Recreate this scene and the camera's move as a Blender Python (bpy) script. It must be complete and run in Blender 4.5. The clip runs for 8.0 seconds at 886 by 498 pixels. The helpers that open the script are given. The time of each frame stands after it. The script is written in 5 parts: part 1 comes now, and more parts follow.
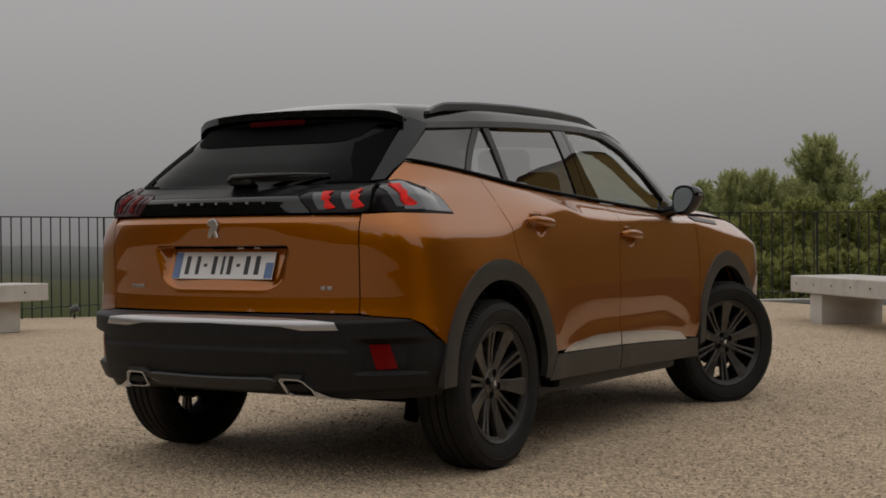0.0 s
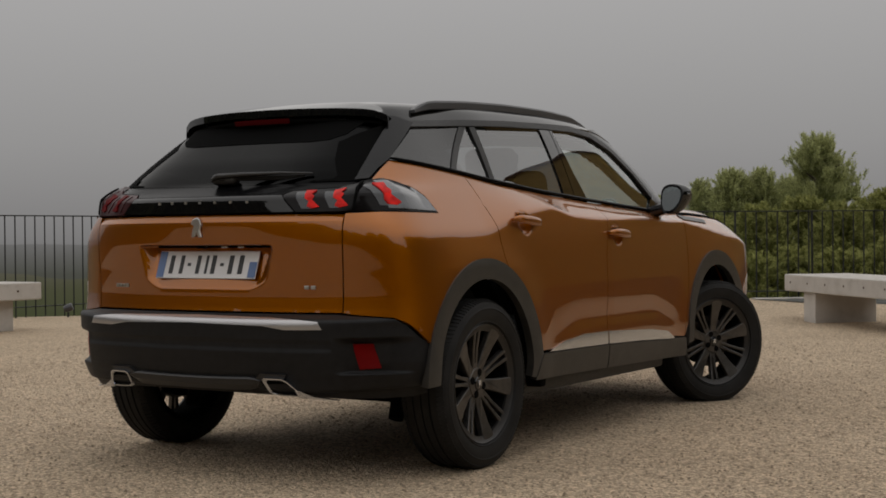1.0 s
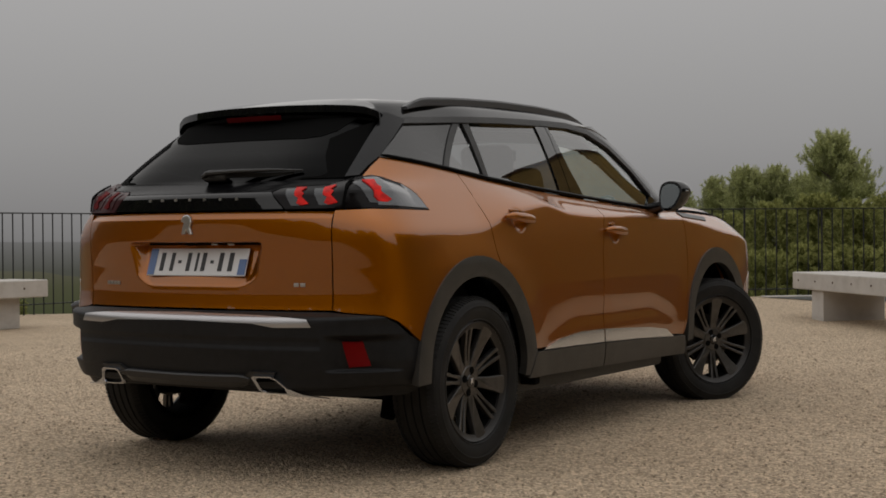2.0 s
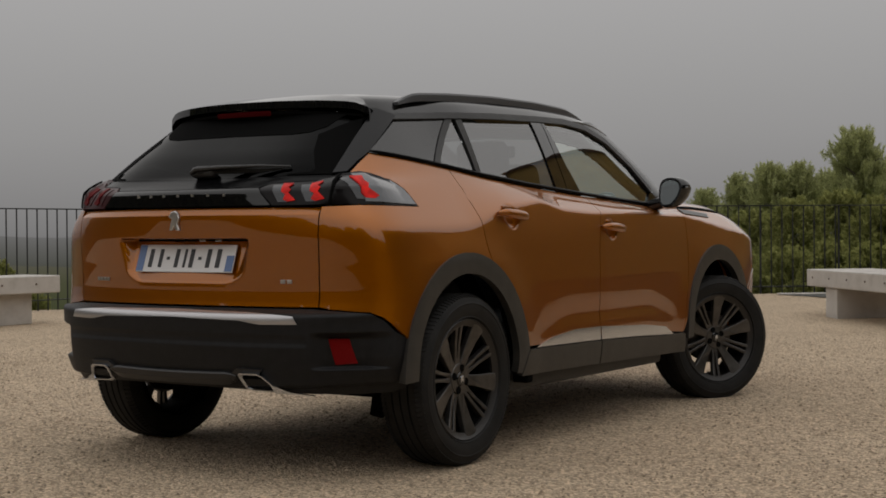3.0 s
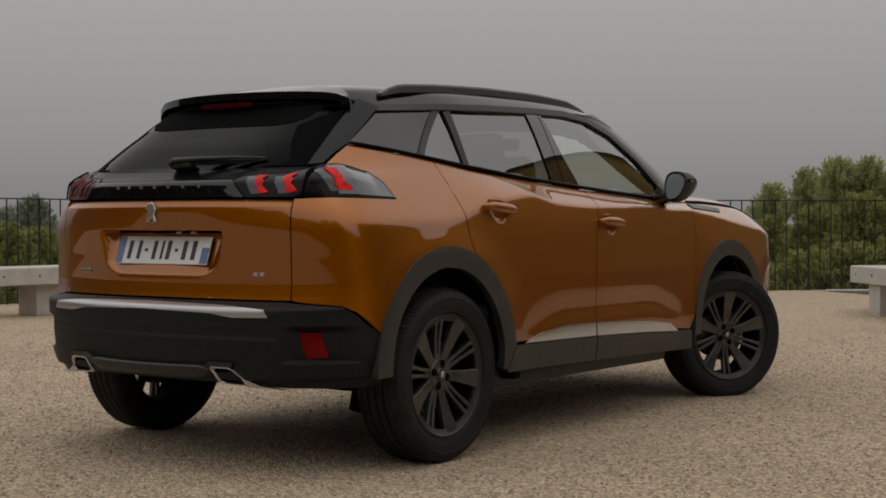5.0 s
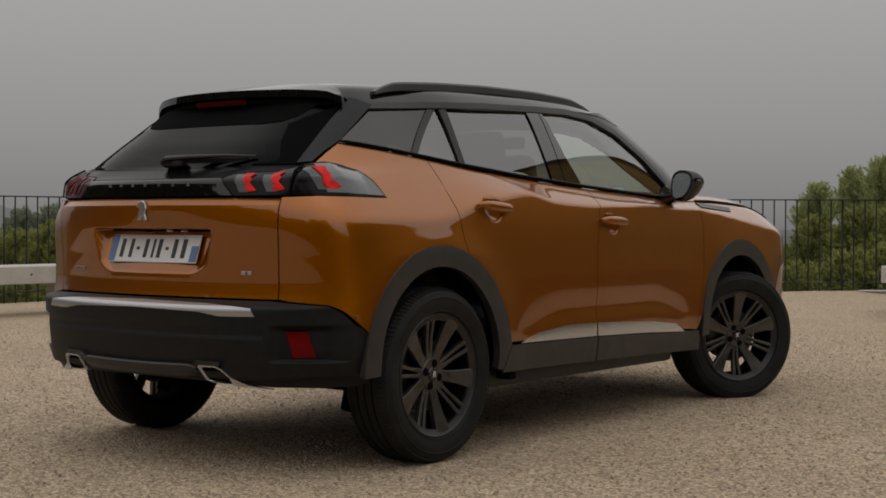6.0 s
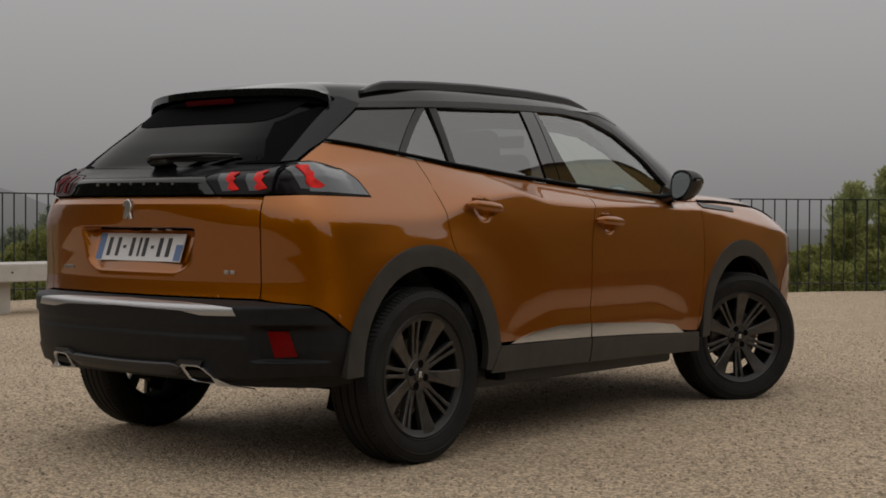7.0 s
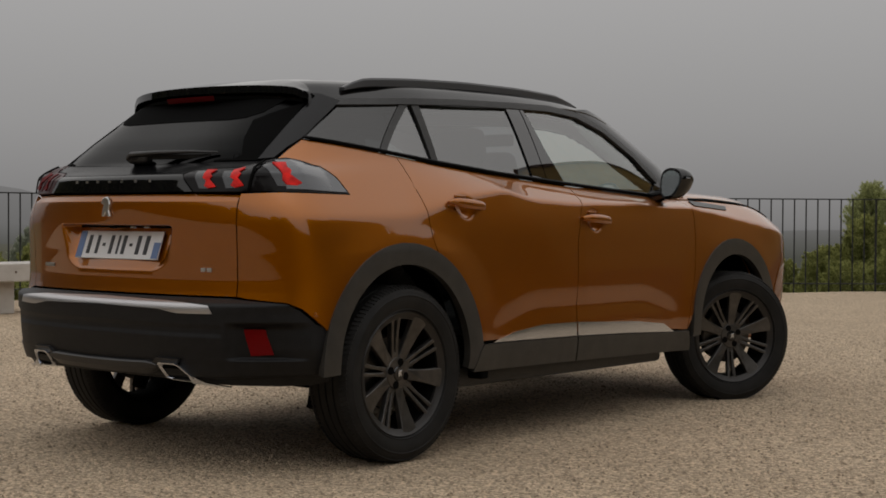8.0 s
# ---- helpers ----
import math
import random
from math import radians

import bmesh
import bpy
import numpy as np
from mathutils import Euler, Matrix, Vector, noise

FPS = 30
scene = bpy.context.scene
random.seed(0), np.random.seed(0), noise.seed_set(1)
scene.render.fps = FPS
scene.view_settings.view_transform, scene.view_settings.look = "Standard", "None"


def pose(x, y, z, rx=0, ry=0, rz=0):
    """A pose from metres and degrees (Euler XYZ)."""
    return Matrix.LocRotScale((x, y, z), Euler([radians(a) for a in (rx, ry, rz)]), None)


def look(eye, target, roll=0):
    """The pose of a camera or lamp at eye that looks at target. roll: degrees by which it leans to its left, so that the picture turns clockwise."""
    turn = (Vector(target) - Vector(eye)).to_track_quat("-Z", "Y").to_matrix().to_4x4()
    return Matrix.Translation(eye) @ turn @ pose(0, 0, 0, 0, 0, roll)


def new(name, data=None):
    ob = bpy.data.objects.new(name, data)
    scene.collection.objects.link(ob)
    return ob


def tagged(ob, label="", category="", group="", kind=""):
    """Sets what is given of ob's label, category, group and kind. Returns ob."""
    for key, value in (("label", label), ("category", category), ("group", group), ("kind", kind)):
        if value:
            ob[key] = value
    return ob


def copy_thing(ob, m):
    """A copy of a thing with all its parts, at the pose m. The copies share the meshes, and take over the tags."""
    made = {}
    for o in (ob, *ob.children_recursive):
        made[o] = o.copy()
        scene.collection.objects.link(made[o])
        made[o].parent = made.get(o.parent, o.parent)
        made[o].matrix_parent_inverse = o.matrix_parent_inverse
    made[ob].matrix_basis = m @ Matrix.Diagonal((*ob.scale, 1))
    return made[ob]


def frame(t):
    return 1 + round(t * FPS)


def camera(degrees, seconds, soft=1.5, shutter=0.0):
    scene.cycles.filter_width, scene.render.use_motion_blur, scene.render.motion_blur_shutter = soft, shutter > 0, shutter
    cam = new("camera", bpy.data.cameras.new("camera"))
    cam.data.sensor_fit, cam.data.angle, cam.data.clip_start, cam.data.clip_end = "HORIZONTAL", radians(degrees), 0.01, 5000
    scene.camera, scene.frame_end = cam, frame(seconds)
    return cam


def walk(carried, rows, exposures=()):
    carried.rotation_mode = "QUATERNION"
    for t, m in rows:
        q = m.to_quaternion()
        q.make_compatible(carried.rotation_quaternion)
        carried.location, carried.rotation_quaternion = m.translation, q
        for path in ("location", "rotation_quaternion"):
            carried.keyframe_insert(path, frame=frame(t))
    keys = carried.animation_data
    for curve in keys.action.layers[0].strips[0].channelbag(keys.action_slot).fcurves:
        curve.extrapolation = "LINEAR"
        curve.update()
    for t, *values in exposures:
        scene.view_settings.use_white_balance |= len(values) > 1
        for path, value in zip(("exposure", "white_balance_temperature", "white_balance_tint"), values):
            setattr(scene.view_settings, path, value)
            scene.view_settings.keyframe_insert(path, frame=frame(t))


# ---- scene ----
cam = camera(34.2, 8.0, soft=1.7)
PATH = [
    (0, (3.64, -5.007, 0.924), (2.595, -3.302, 0.907), -0.5),
    (0.5, (3.655, -4.991, 0.924), (2.61, -3.285, 0.906), -0.5),
    (1, (3.68, -4.965, 0.926), (2.636, -3.259, 0.907), -0.5),
    (1.5, (3.708, -4.933, 0.923), (2.658, -3.231, 0.903), -0.5),
    (3, (3.835, -4.782, 0.924), (2.744, -3.106, 0.897), -0.4),
    (3.5, (3.89, -4.723, 0.922), (2.783, -3.057, 0.893), -0.3),
    (4, (3.943, -4.656, 0.921), (2.815, -3.005, 0.89), -0.2),
    (4.5, (4.004, -4.587, 0.924), (2.856, -2.949, 0.89), -0.1),
    (6, (4.216, -4.36, 0.924), (2.993, -2.777, 0.886), 0.1),
    (6.5, (4.286, -4.28, 0.923), (3.042, -2.715, 0.885), 0.2),
    (7, (4.345, -4.216, 0.931), (3.083, -2.665, 0.89), 0.3),
    (7.5, (4.395, -4.15, 0.927), (3.119, -2.609, 0.886), 0.4),
    (8, (4.438, -4.099, 0.92), (3.156, -2.564, 0.88), 0.3),
]
walk(cam, [(t, look(eye, target, roll)) for t, eye, target, roll in PATH])

# ---- light: a bright, even overcast sky with a very soft sun ----
world = bpy.data.worlds.new("overcast")
scene.world = world
world.use_nodes = True
wn, wl = world.node_tree.nodes, world.node_tree.links
wn.clear()
sky = wn.new("ShaderNodeTexSky")
sky.sky_type = "NISHITA"
sky.sun_disc = False
sky.sun_elevation, sky.sun_rotation = radians(78), radians(90)
sky.air_density, sky.dust_density = 1.0, 6.0
grey = wn.new("ShaderNodeHueSaturation")
grey.inputs["Saturation"].default_value = 0.12
wl.new(sky.outputs["Color"], grey.inputs["Color"])
where = wn.new("ShaderNodeTexCoord")
split = wn.new("ShaderNodeSeparateXYZ")
wl.new(where.outputs["Generated"], split.inputs[0])
lift = wn.new("ShaderNodeMapRange")
lift.inputs["From Min"].default_value, lift.inputs["From Max"].default_value = -0.1, 1.0
wl.new(split.outputs["Z"], lift.inputs["Value"])
cover = wn.new("ShaderNodeValToRGB")   # the cloud deck: mist along the horizon, paler towards the zenith
cover.color_ramp.elements[0].position, cover.color_ramp.elements[0].color = 0.02, (0.66, 0.64, 0.61, 1)
cover.color_ramp.elements[1].position, cover.color_ramp.elements[1].color = 1.0, (5.2, 5.2, 5.3, 1)
for height, tone in ((-0.03, 0.80), (-0.012, 1.45), (0.0, 1.88), (0.014, 2.12), (0.035, 2.37), (0.062, 2.65), (0.17, 3.4), (0.5, 4.4), (0.8, 5.0)):
    e = cover.color_ramp.elements.new((height + 0.1) / 1.1)
    e.color = (tone, tone * 0.979, tone * 0.972, 1)
wl.new(lift.outputs[0], cover.inputs["Fac"])
deck = wn.new("ShaderNodeMix")
deck.data_type = "RGBA"
deck.inputs["Factor"].default_value = 0.9
wl.new(grey.outputs["Color"], deck.inputs["A"])
wl.new(cover.outputs["Color"], deck.inputs["B"])
back = wn.new("ShaderNodeBackground")
back.inputs["Strength"].default_value = 0.115
wl.new(deck.outputs["Result"], back.inputs["Color"])
out = wn.new("ShaderNodeOutputWorld")
wl.new(back.outputs[0], out.inputs[0])

sun = new("sun", bpy.data.lights.new("sun", "SUN"))
sun.data.energy, sun.data.angle, sun.data.color = 0.85, radians(170), (1.0, 0.96, 0.90)
sun.matrix_world = look((0, 0, 30), (-4, 0, 30 - 19))
scene.view_settings.exposure = 0.0

# ---- materials ----
def material(name, colour, rough=0.5, metal=0.0, coat=0.0, spec=0.5):
    m = bpy.data.materials.new(name)
    m.use_nodes = True
    b = m.node_tree.nodes["Principled BSDF"]
    b.inputs["Base Color"].default_value = (*colour, 1)
    b.inputs["Roughness"].default_value, b.inputs["Metallic"].default_value = rough, metal
    b.inputs["Coat Weight"].default_value, b.inputs["Coat Roughness"].default_value = coat, 0.02
    b.inputs["Specular IOR Level"].default_value = spec
    return m


def node(m, kind, **values):
    n = m.node_tree.nodes.new(kind)
    for key, v in values.items():
        n.inputs[key.replace("_", " ")].default_value = v
    return n


def link(m, a, b):
    m.node_tree.links.new(a, b)


def body_of(m):
    return m.node_tree.nodes["Principled BSDF"]


def mottle(m, stops, scale, detail=4, mapping="Object", rough=0.6):
    """Drive the base colour by noise through a ramp of (position, colour)."""
    tc = m.node_tree.nodes.new("ShaderNodeTexCoord")
    nz = node(m, "ShaderNodeTexNoise", Scale=scale, Detail=detail, Roughness=rough)
    link(m, tc.outputs[mapping], nz.inputs["Vector"])
    ramp = m.node_tree.nodes.new("ShaderNodeValToRGB")
    for i, (p, c) in enumerate(stops):
        e = ramp.color_ramp.elements[i] if i < 2 else ramp.color_ramp.elements.new(p)
        e.position, e.color = p, (*c, 1)
    link(m, nz.outputs["Fac"], ramp.inputs["Fac"])
    link(m, ramp.outputs["Color"], body_of(m).inputs["Base Color"])
    return tc, nz, ramp


def bumpy(m, source, strength, distance, after=None):
    b = node(m, "ShaderNodeBump", Strength=strength, Distance=distance)
    link(m, source, b.inputs["Height"])
    if after:
        link(m, after.outputs["Normal"], b.inputs["Normal"])
    link(m, b.outputs["Normal"], body_of(m).inputs["Normal"])
    return b


PAINT = material("copper_orange_paint", (0.27, 0.076, 0.001), 0.42, 0.9, 1.0, 0.0)
body_of(PAINT).inputs["Coat IOR"].default_value = 1.63
tc, nz, ramp = mottle(PAINT, [(0.3, (0.300, 0.088, 0.0006)), (0.7, (0.360, 0.108, 0.001))], 900, 2)
GLOSS = material("gloss_black_paint", (0.006, 0.006, 0.0065), 0.5, 0.0, 1.0, 0.0)
body_of(GLOSS).inputs["Coat IOR"].default_value = 1.56
PILLAR = material("polished_black_pillar", (0.006, 0.006, 0.0065), 0.5, 0.0, 1.0, 0.0)
body_of(PILLAR).inputs["Coat IOR"].default_value = 2.05
FIN = material("dark_satin_fin", (0.010, 0.010, 0.011), 0.20, 0.0, 0.0, 0.2)
LEDGE = material("satin_black_ledge", (0.004, 0.004, 0.0045), 0.22, 0.0, 0.0, 0.04)
GRAIN = material("grained_black_plastic", (0.019, 0.0185, 0.0185), 0.48, spec=0.5)
tc, nz, ramp = mottle(GRAIN, [(0.3, (0.016, 0.016, 0.0165)), (0.7, (0.026, 0.0255, 0.0255))], 30, 5)
fine = node(GRAIN, "ShaderNodeTexNoise", Scale=900.0, Detail=2.0)
link(GRAIN, tc.outputs["Object"], fine.inputs["Vector"])
bumpy(GRAIN, fine.outputs["Fac"], 0.25, 0.002)
# base raised and warmed to paint in the gravel's reflection on black plastic
CLADDING = material("ground_lit_black_cladding", (0.034, 0.032, 0.030), 0.42, spec=0.5)
tc, nz, ramp = mottle(CLADDING, [(0.3, (0.026, 0.0245, 0.0225)), (0.7, (0.043, 0.040, 0.036))], 14, 6)
fine = node(CLADDING, "ShaderNodeTexNoise", Scale=800.0, Detail=2.0)
link(CLADDING, tc.outputs["Object"], fine.inputs["Vector"])
bumpy(CLADDING, fine.outputs["Fac"], 0.2, 0.002)
# darker copy of the grained plastic; the bumper's shade is in its colour
BUMPER = material("shaded_bumper_plastic", (0.012, 0.012, 0.013), 0.5, spec=0.27)
tc, nz, ramp = mottle(BUMPER, [(0.3, (0.005, 0.005, 0.0056)), (0.7, (0.010, 0.010, 0.011))], 30, 5)
fine = node(BUMPER, "ShaderNodeTexNoise", Scale=900.0, Detail=2.0)
link(BUMPER, tc.outputs["Object"], fine.inputs["Vector"])
bumpy(BUMPER, fine.outputs["Fac"], 0.25, 0.002)
TRIMDARK = material("satin_dark_trim", (0.011, 0.011, 0.012), 0.36, 0.0, 0.0, 0.5)
SATIN = material("satin_grey_trim", (0.07, 0.07, 0.075), 0.3, 0.4)
CHROME = material("satin_chrome", (0.60, 0.63, 0.69), 0.16, 1.0)
BRUSHED = material("brushed_bumper_trim", (0.52, 0.51, 0.52), 0.36, 0.9)
RAIL = material("satin_grey_rail", (0.030, 0.030, 0.033), 0.36)
# grey instead of black, chosen so the underbody bounces some light
UNDER = material("mottled_grey_underbody", (0.13, 0.115, 0.10), 0.8)
mottle(UNDER, [(0.3, (0.02, 0.018, 0.016)), (0.7, (0.05, 0.045, 0.04))], 6, 5)
RUBBER = material("tyre_rubber", (0.03, 0.03, 0.03), 0.66, spec=0.25)
tc, nz, ramp = mottle(RUBBER, [(0.3, (0.007, 0.007, 0.007)), (0.75, (0.019, 0.018, 0.017))], 9, 6)
ALLOY = material("dark_grey_alloy", (0.085, 0.080, 0.076), 0.36, 0.75, 0.15)
tc, nz, ramp = mottle(ALLOY, [(0.3, (0.060, 0.056, 0.053)), (0.7, (0.115, 0.108, 0.102))], 16, 6)
RIMDARK = material("dark_rim_lip", (0.035, 0.033, 0.032), 0.4, 0.6, 0.1)
# near-zero black that paints in the dark of gaps and hollows
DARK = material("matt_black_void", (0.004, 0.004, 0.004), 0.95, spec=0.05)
CLOTH = material("dark_seat_cloth", (0.03, 0.03, 0.033), 0.9)
tc, nz, ramp = mottle(CLOTH, [(0.3, (0.024, 0.024, 0.027)), (0.7, (0.04, 0.04, 0.043))], 40, 4)
STEEL = material("brake_steel", (0.10, 0.095, 0.09), 0.4, 1.0)
RED = material("red_reflector", (0.38, 0.004, 0.005), 0.3, 0.0, 0.0, 0.2)
bumpy(RED, node(RED, "ShaderNodeTexVoronoi", Scale=70.0).outputs["Distance"], 1.0, 0.010)
BRAKE = material("dark_red_brake_lens", (0.06, 0.003, 0.004), 0.4, 0.0, 0.0, 0.02)
DIMRED = material("dimmed_far_claw", (0.11, 0.004, 0.005), 0.4, 0.0, 0.0, 0.03)
WHITE = material("plate_white", (0.66, 0.66, 0.67), 0.4)
BLUE = material("plate_blue", (0.09, 0.15, 0.31), 0.4)
INK = material("plate_black", (0.02, 0.02, 0.022), 0.5)
LAMPGREY = material("lamp_smoked_lens", (0.072, 0.077, 0.087), 0.12, 0.3, 1.0)
LAMPCELL = material("lamp_dim_cell", (0.030, 0.032, 0.036), 0.15, 0.2, 0.5)
LAMPDARK = material("lamp_dark_housing", (0.007, 0.006, 0.0065), 0.16, 0.0, 0.0, 0.16)
LAMPRED = material("far_lamp_dull_red", (0.035, 0.005, 0.006), 0.3, 0.0, 0.0, 0.12)
GLOW = material("lit_tail_lamp_claw", (0.30, 0.004, 0.003), 0.35, 0.0, 0.0, 0.2)
body_of(GLOW).inputs["Emission Color"].default_value = (1.0, 0.018, 0.010, 1)
body_of(GLOW).inputs["Emission Strength"].default_value = 0.22
tc = GLOW.node_tree.nodes.new("ShaderNodeTexCoord")      # the light guide glows unevenly
nz = node(GLOW, "ShaderNodeTexNoise", Scale=38.0, Detail=2.0)
link(GLOW, tc.outputs["Object"], nz.inputs["Vector"])
level = node(GLOW, "ShaderNodeMapRange", From_Min=0.3, From_Max=0.7, To_Min=0.06, To_Max=0.32)
link(GLOW, nz.outputs["Fac"], level.inputs["Value"])
link(GLOW, level.outputs["Result"], body_of(GLOW).inputs["Emission Strength"])
BADGE = material("bright_badge_chrome", (0.62, 0.62, 0.62), 0.3, 1.0)
MIRROR = material("mirror_glass", (0.37, 0.40, 0.41), 0.02, 1.0)


def glass(name, tint, facing=0.08, sheen=0.95):
    """A thin pane: tinted see-through with a real Fresnel sheen."""
    m = bpy.data.materials.new(name)
    m.use_nodes = True
    t = m.node_tree
    t.nodes.clear()
    see = node(m, "ShaderNodeBsdfTransparent", Color=(*tint, 1))
    gl = node(m, "ShaderNodeBsdfGlossy", Color=(sheen, sheen, sheen, 1), Roughness=0.01)
    lw = node(m, "ShaderNodeLayerWeight", Blend=0.5)
    pw = node(m, "ShaderNodeMath")
    pw.operation = "POWER"
    pw.inputs[1].default_value = 5.0
    link(m, lw.outputs["Facing"], pw.inputs[0])
    fr = node(m, "ShaderNodeMath")      # Schlick: two faces of one pane
    fr.operation = "MULTIPLY_ADD"
    fr.inputs[1].default_value, fr.inputs[2].default_value = 1.0 - facing, facing
    link(m, pw.outputs[0], fr.inputs[0])
    mix = t.nodes.new("ShaderNodeMixShader")
    link(m, fr.outputs[0], mix.inputs["Fac"])
    link(m, see.outputs[0], mix.inputs[1])
    link(m, gl.outputs[0], mix.inputs[2])
    o = t.nodes.new("ShaderNodeOutputMaterial")
    link(m, mix.outputs[0], o.inputs["Surface"])
    return m


SCREEN = glass("windscreen_glass", (0.86, 0.90, 0.88), 0.06)
CLEAR = glass("green_tinted_glass", (0.70, 0.80, 0.75), 0.25)
PRIVACY = glass("privacy_glass", (0.20, 0.215, 0.225), 0.215)
QUARTER = glass("dark_quarter_glass", (0.05, 0.055, 0.060), 0.095)
BACKLIGHT = glass("dark_rear_glass", (0.015, 0.016, 0.016), 0.012, 0.5)

STONE = material("pale_cast_stone", (0.52, 0.49, 0.45), 0.8)
tc, nz, ramp = mottle(STONE, [(0.25, (0.38, 0.35, 0.315)), (0.5, (0.49, 0.46, 0.425)), (0.8, (0.55, 0.52, 0.485))], 5, 8)
fine = node(STONE, "ShaderNodeTexNoise", Scale=140.0, Detail=5.0)
link(STONE, tc.outputs["Object"], fine.inputs["Vector"])
bumpy(STONE, fine.outputs["Fac"], 0.35, 0.006)
IRON = material("dark_painted_iron", (0.018, 0.019, 0.020), 0.5, 0.3)
RUST = material("rusty_bolt", (0.10, 0.06, 0.04), 0.7, 0.4)

GRAVEL = material("sandy_compacted_gravel", (0.4, 0.33, 0.26), 0.95)
tc = GRAVEL.node_tree.nodes.new("ShaderNodeTexCoord")
big = node(GRAVEL, "ShaderNodeTexNoise", Scale=0.55, Detail=6.0, Roughness=0.62)
mid = node(GRAVEL, "ShaderNodeTexNoise", Scale=14.0, Detail=6.0, Roughness=0.7)
peb = node(GRAVEL, "ShaderNodeTexVoronoi", Scale=90.0)
for n in (big, mid, peb):
    link(GRAVEL, tc.outputs["Object"], n.inputs["Vector"])
tone = GRAVEL.node_tree.nodes.new("ShaderNodeValToRGB")
for i, (p, c) in enumerate([(0.34, (0.415, 0.315, 0.208)), (0.66, (0.565, 0.443, 0.308)), (0.5, (0.493, 0.379, 0.260))]):
    e = tone.color_ramp.elements[i] if i < 2 else tone.color_ramp.elements.new(p)
    e.position, e.color = p, (*c, 1)
both = node(GRAVEL, "ShaderNodeMath")
both.operation = "MULTIPLY_ADD"
both.inputs[1].default_value = 0.55
half = node(GRAVEL, "ShaderNodeMath")
half.operation = "MULTIPLY"
half.inputs[1].default_value = 0.45
link(GRAVEL, mid.outputs["Fac"], half.inputs[0])
link(GRAVEL, big.outputs["Fac"], both.inputs[0])
link(GRAVEL, half.outputs[0], both.inputs[2])
link(GRAVEL, both.outputs[0], tone.inputs["Fac"])
each = GRAVEL.node_tree.nodes.new("ShaderNodeSeparateColor")
link(GRAVEL, peb.outputs["Color"], each.inputs[0])
vary = node(GRAVEL, "ShaderNodeMapRange")
vary.inputs["To Min"].default_value, vary.inputs["To Max"].default_value = 0.36, 1.60
link(GRAVEL, each.outputs[0], vary.inputs["Value"])
dots = GRAVEL.node_tree.nodes.new("ShaderNodeMix")
dots.data_type, dots.blend_type = "RGBA", "MULTIPLY"
dots.inputs["Factor"].default_value = 0.88
link(GRAVEL, tone.outputs["Color"], dots.inputs["A"])
link(GRAVEL, vary.outputs[0], dots.inputs["B"])
link(GRAVEL, dots.outputs["Result"], body_of(GRAVEL).inputs["Base Color"])
b1 = node(GRAVEL, "ShaderNodeBump", Strength=0.85, Distance=0.013)
b1.invert = True
link(GRAVEL, peb.outputs["Distance"], b1.inputs["Height"])
b2 = bumpy(GRAVEL, mid.outputs["Fac"], 0.45, 0.022, b1)

PEBBLE = material("loose_gravel_stone", (0.42, 0.35, 0.27), 0.9)
geo = PEBBLE.node_tree.nodes.new("ShaderNodeNewGeometry")
ramp = PEBBLE.node_tree.nodes.new("ShaderNodeValToRGB")
for i, (p, c) in enumerate([(0.0, (0.19, 0.145, 0.10)), (1.0, (0.54, 0.43, 0.31)), (0.5, (0.38, 0.29, 0.20))]):
    e = ramp.color_ramp.elements[i] if i < 2 else ramp.color_ramp.elements.new(p)
    e.position, e.color = p, (*c, 1)
link(PEBBLE, geo.outputs["Random Per Island"], ramp.inputs["Fac"])
link(PEBBLE, ramp.outputs["Color"], body_of(PEBBLE).inputs["Base Color"])

MEADOW = material("hillside_scrub", (0.06, 0.085, 0.03), 0.95)
mottle(MEADOW, [(0.3, (0.03, 0.045, 0.018)), (0.55, (0.07, 0.095, 0.03)), (0.75, (0.15, 0.15, 0.06))], 0.12, 8)


def leaf(name, dark, light):
    m = material(name, light, 0.75, spec=0.2)
    g = m.node_tree.nodes.new("ShaderNodeNewGeometry")
    r = m.node_tree.nodes.new("ShaderNodeValToRGB")
    r.color_ramp.elements[0].color, r.color_ramp.elements[1].color = (*dark, 1), (*light, 1)
    link(m, g.outputs["Random Per Island"], r.inputs["Fac"])
    link(m, r.outputs["Color"], body_of(m).inputs["Base Color"])
    lit = m.node_tree.nodes.new("ShaderNodeBsdfTranslucent")
    link(m, r.outputs["Color"], lit.inputs["Color"])
    mix = node(m, "ShaderNodeMixShader", Fac=0.55)
    link(m, body_of(m).outputs[0], mix.inputs[1])
    link(m, lit.outputs[0], mix.inputs[2])
    link(m, mix.outputs[0], m.node_tree.nodes["Material Output"].inputs["Surface"])
    return m


# leaf colours lifted well above real foliage, partly standing in for haze
NEEDLES = leaf("pine_needles", (0.25, 0.27, 0.12), (0.56, 0.57, 0.27))
SHRUB = leaf("shrub_leaves", (0.17, 0.185, 0.055), (0.44, 0.44, 0.16))
# darker copy of the needles, so trees mirrored in the paint read dark
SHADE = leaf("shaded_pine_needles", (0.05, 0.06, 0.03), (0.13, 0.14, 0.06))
DARK_CONCRETE = material("dark_concrete", (0.05, 0.052, 0.045), 0.9)
mottle(DARK_CONCRETE, [(0.3, (0.03, 0.032, 0.026)), (0.7, (0.075, 0.075, 0.065))], 7, 6)
# greyed leaf colour paints in the haze over the left-hand trees
HAZELEAF = leaf("haze_paled_leaves", (0.22, 0.24, 0.17), (0.42, 0.44, 0.34))
BARK = material("grey_brown_bark", (0.09, 0.07, 0.05), 0.95)
mottle(BARK, [(0.3, (0.05, 0.04, 0.03)), (0.7, (0.13, 0.10, 0.075))], 12, 6)


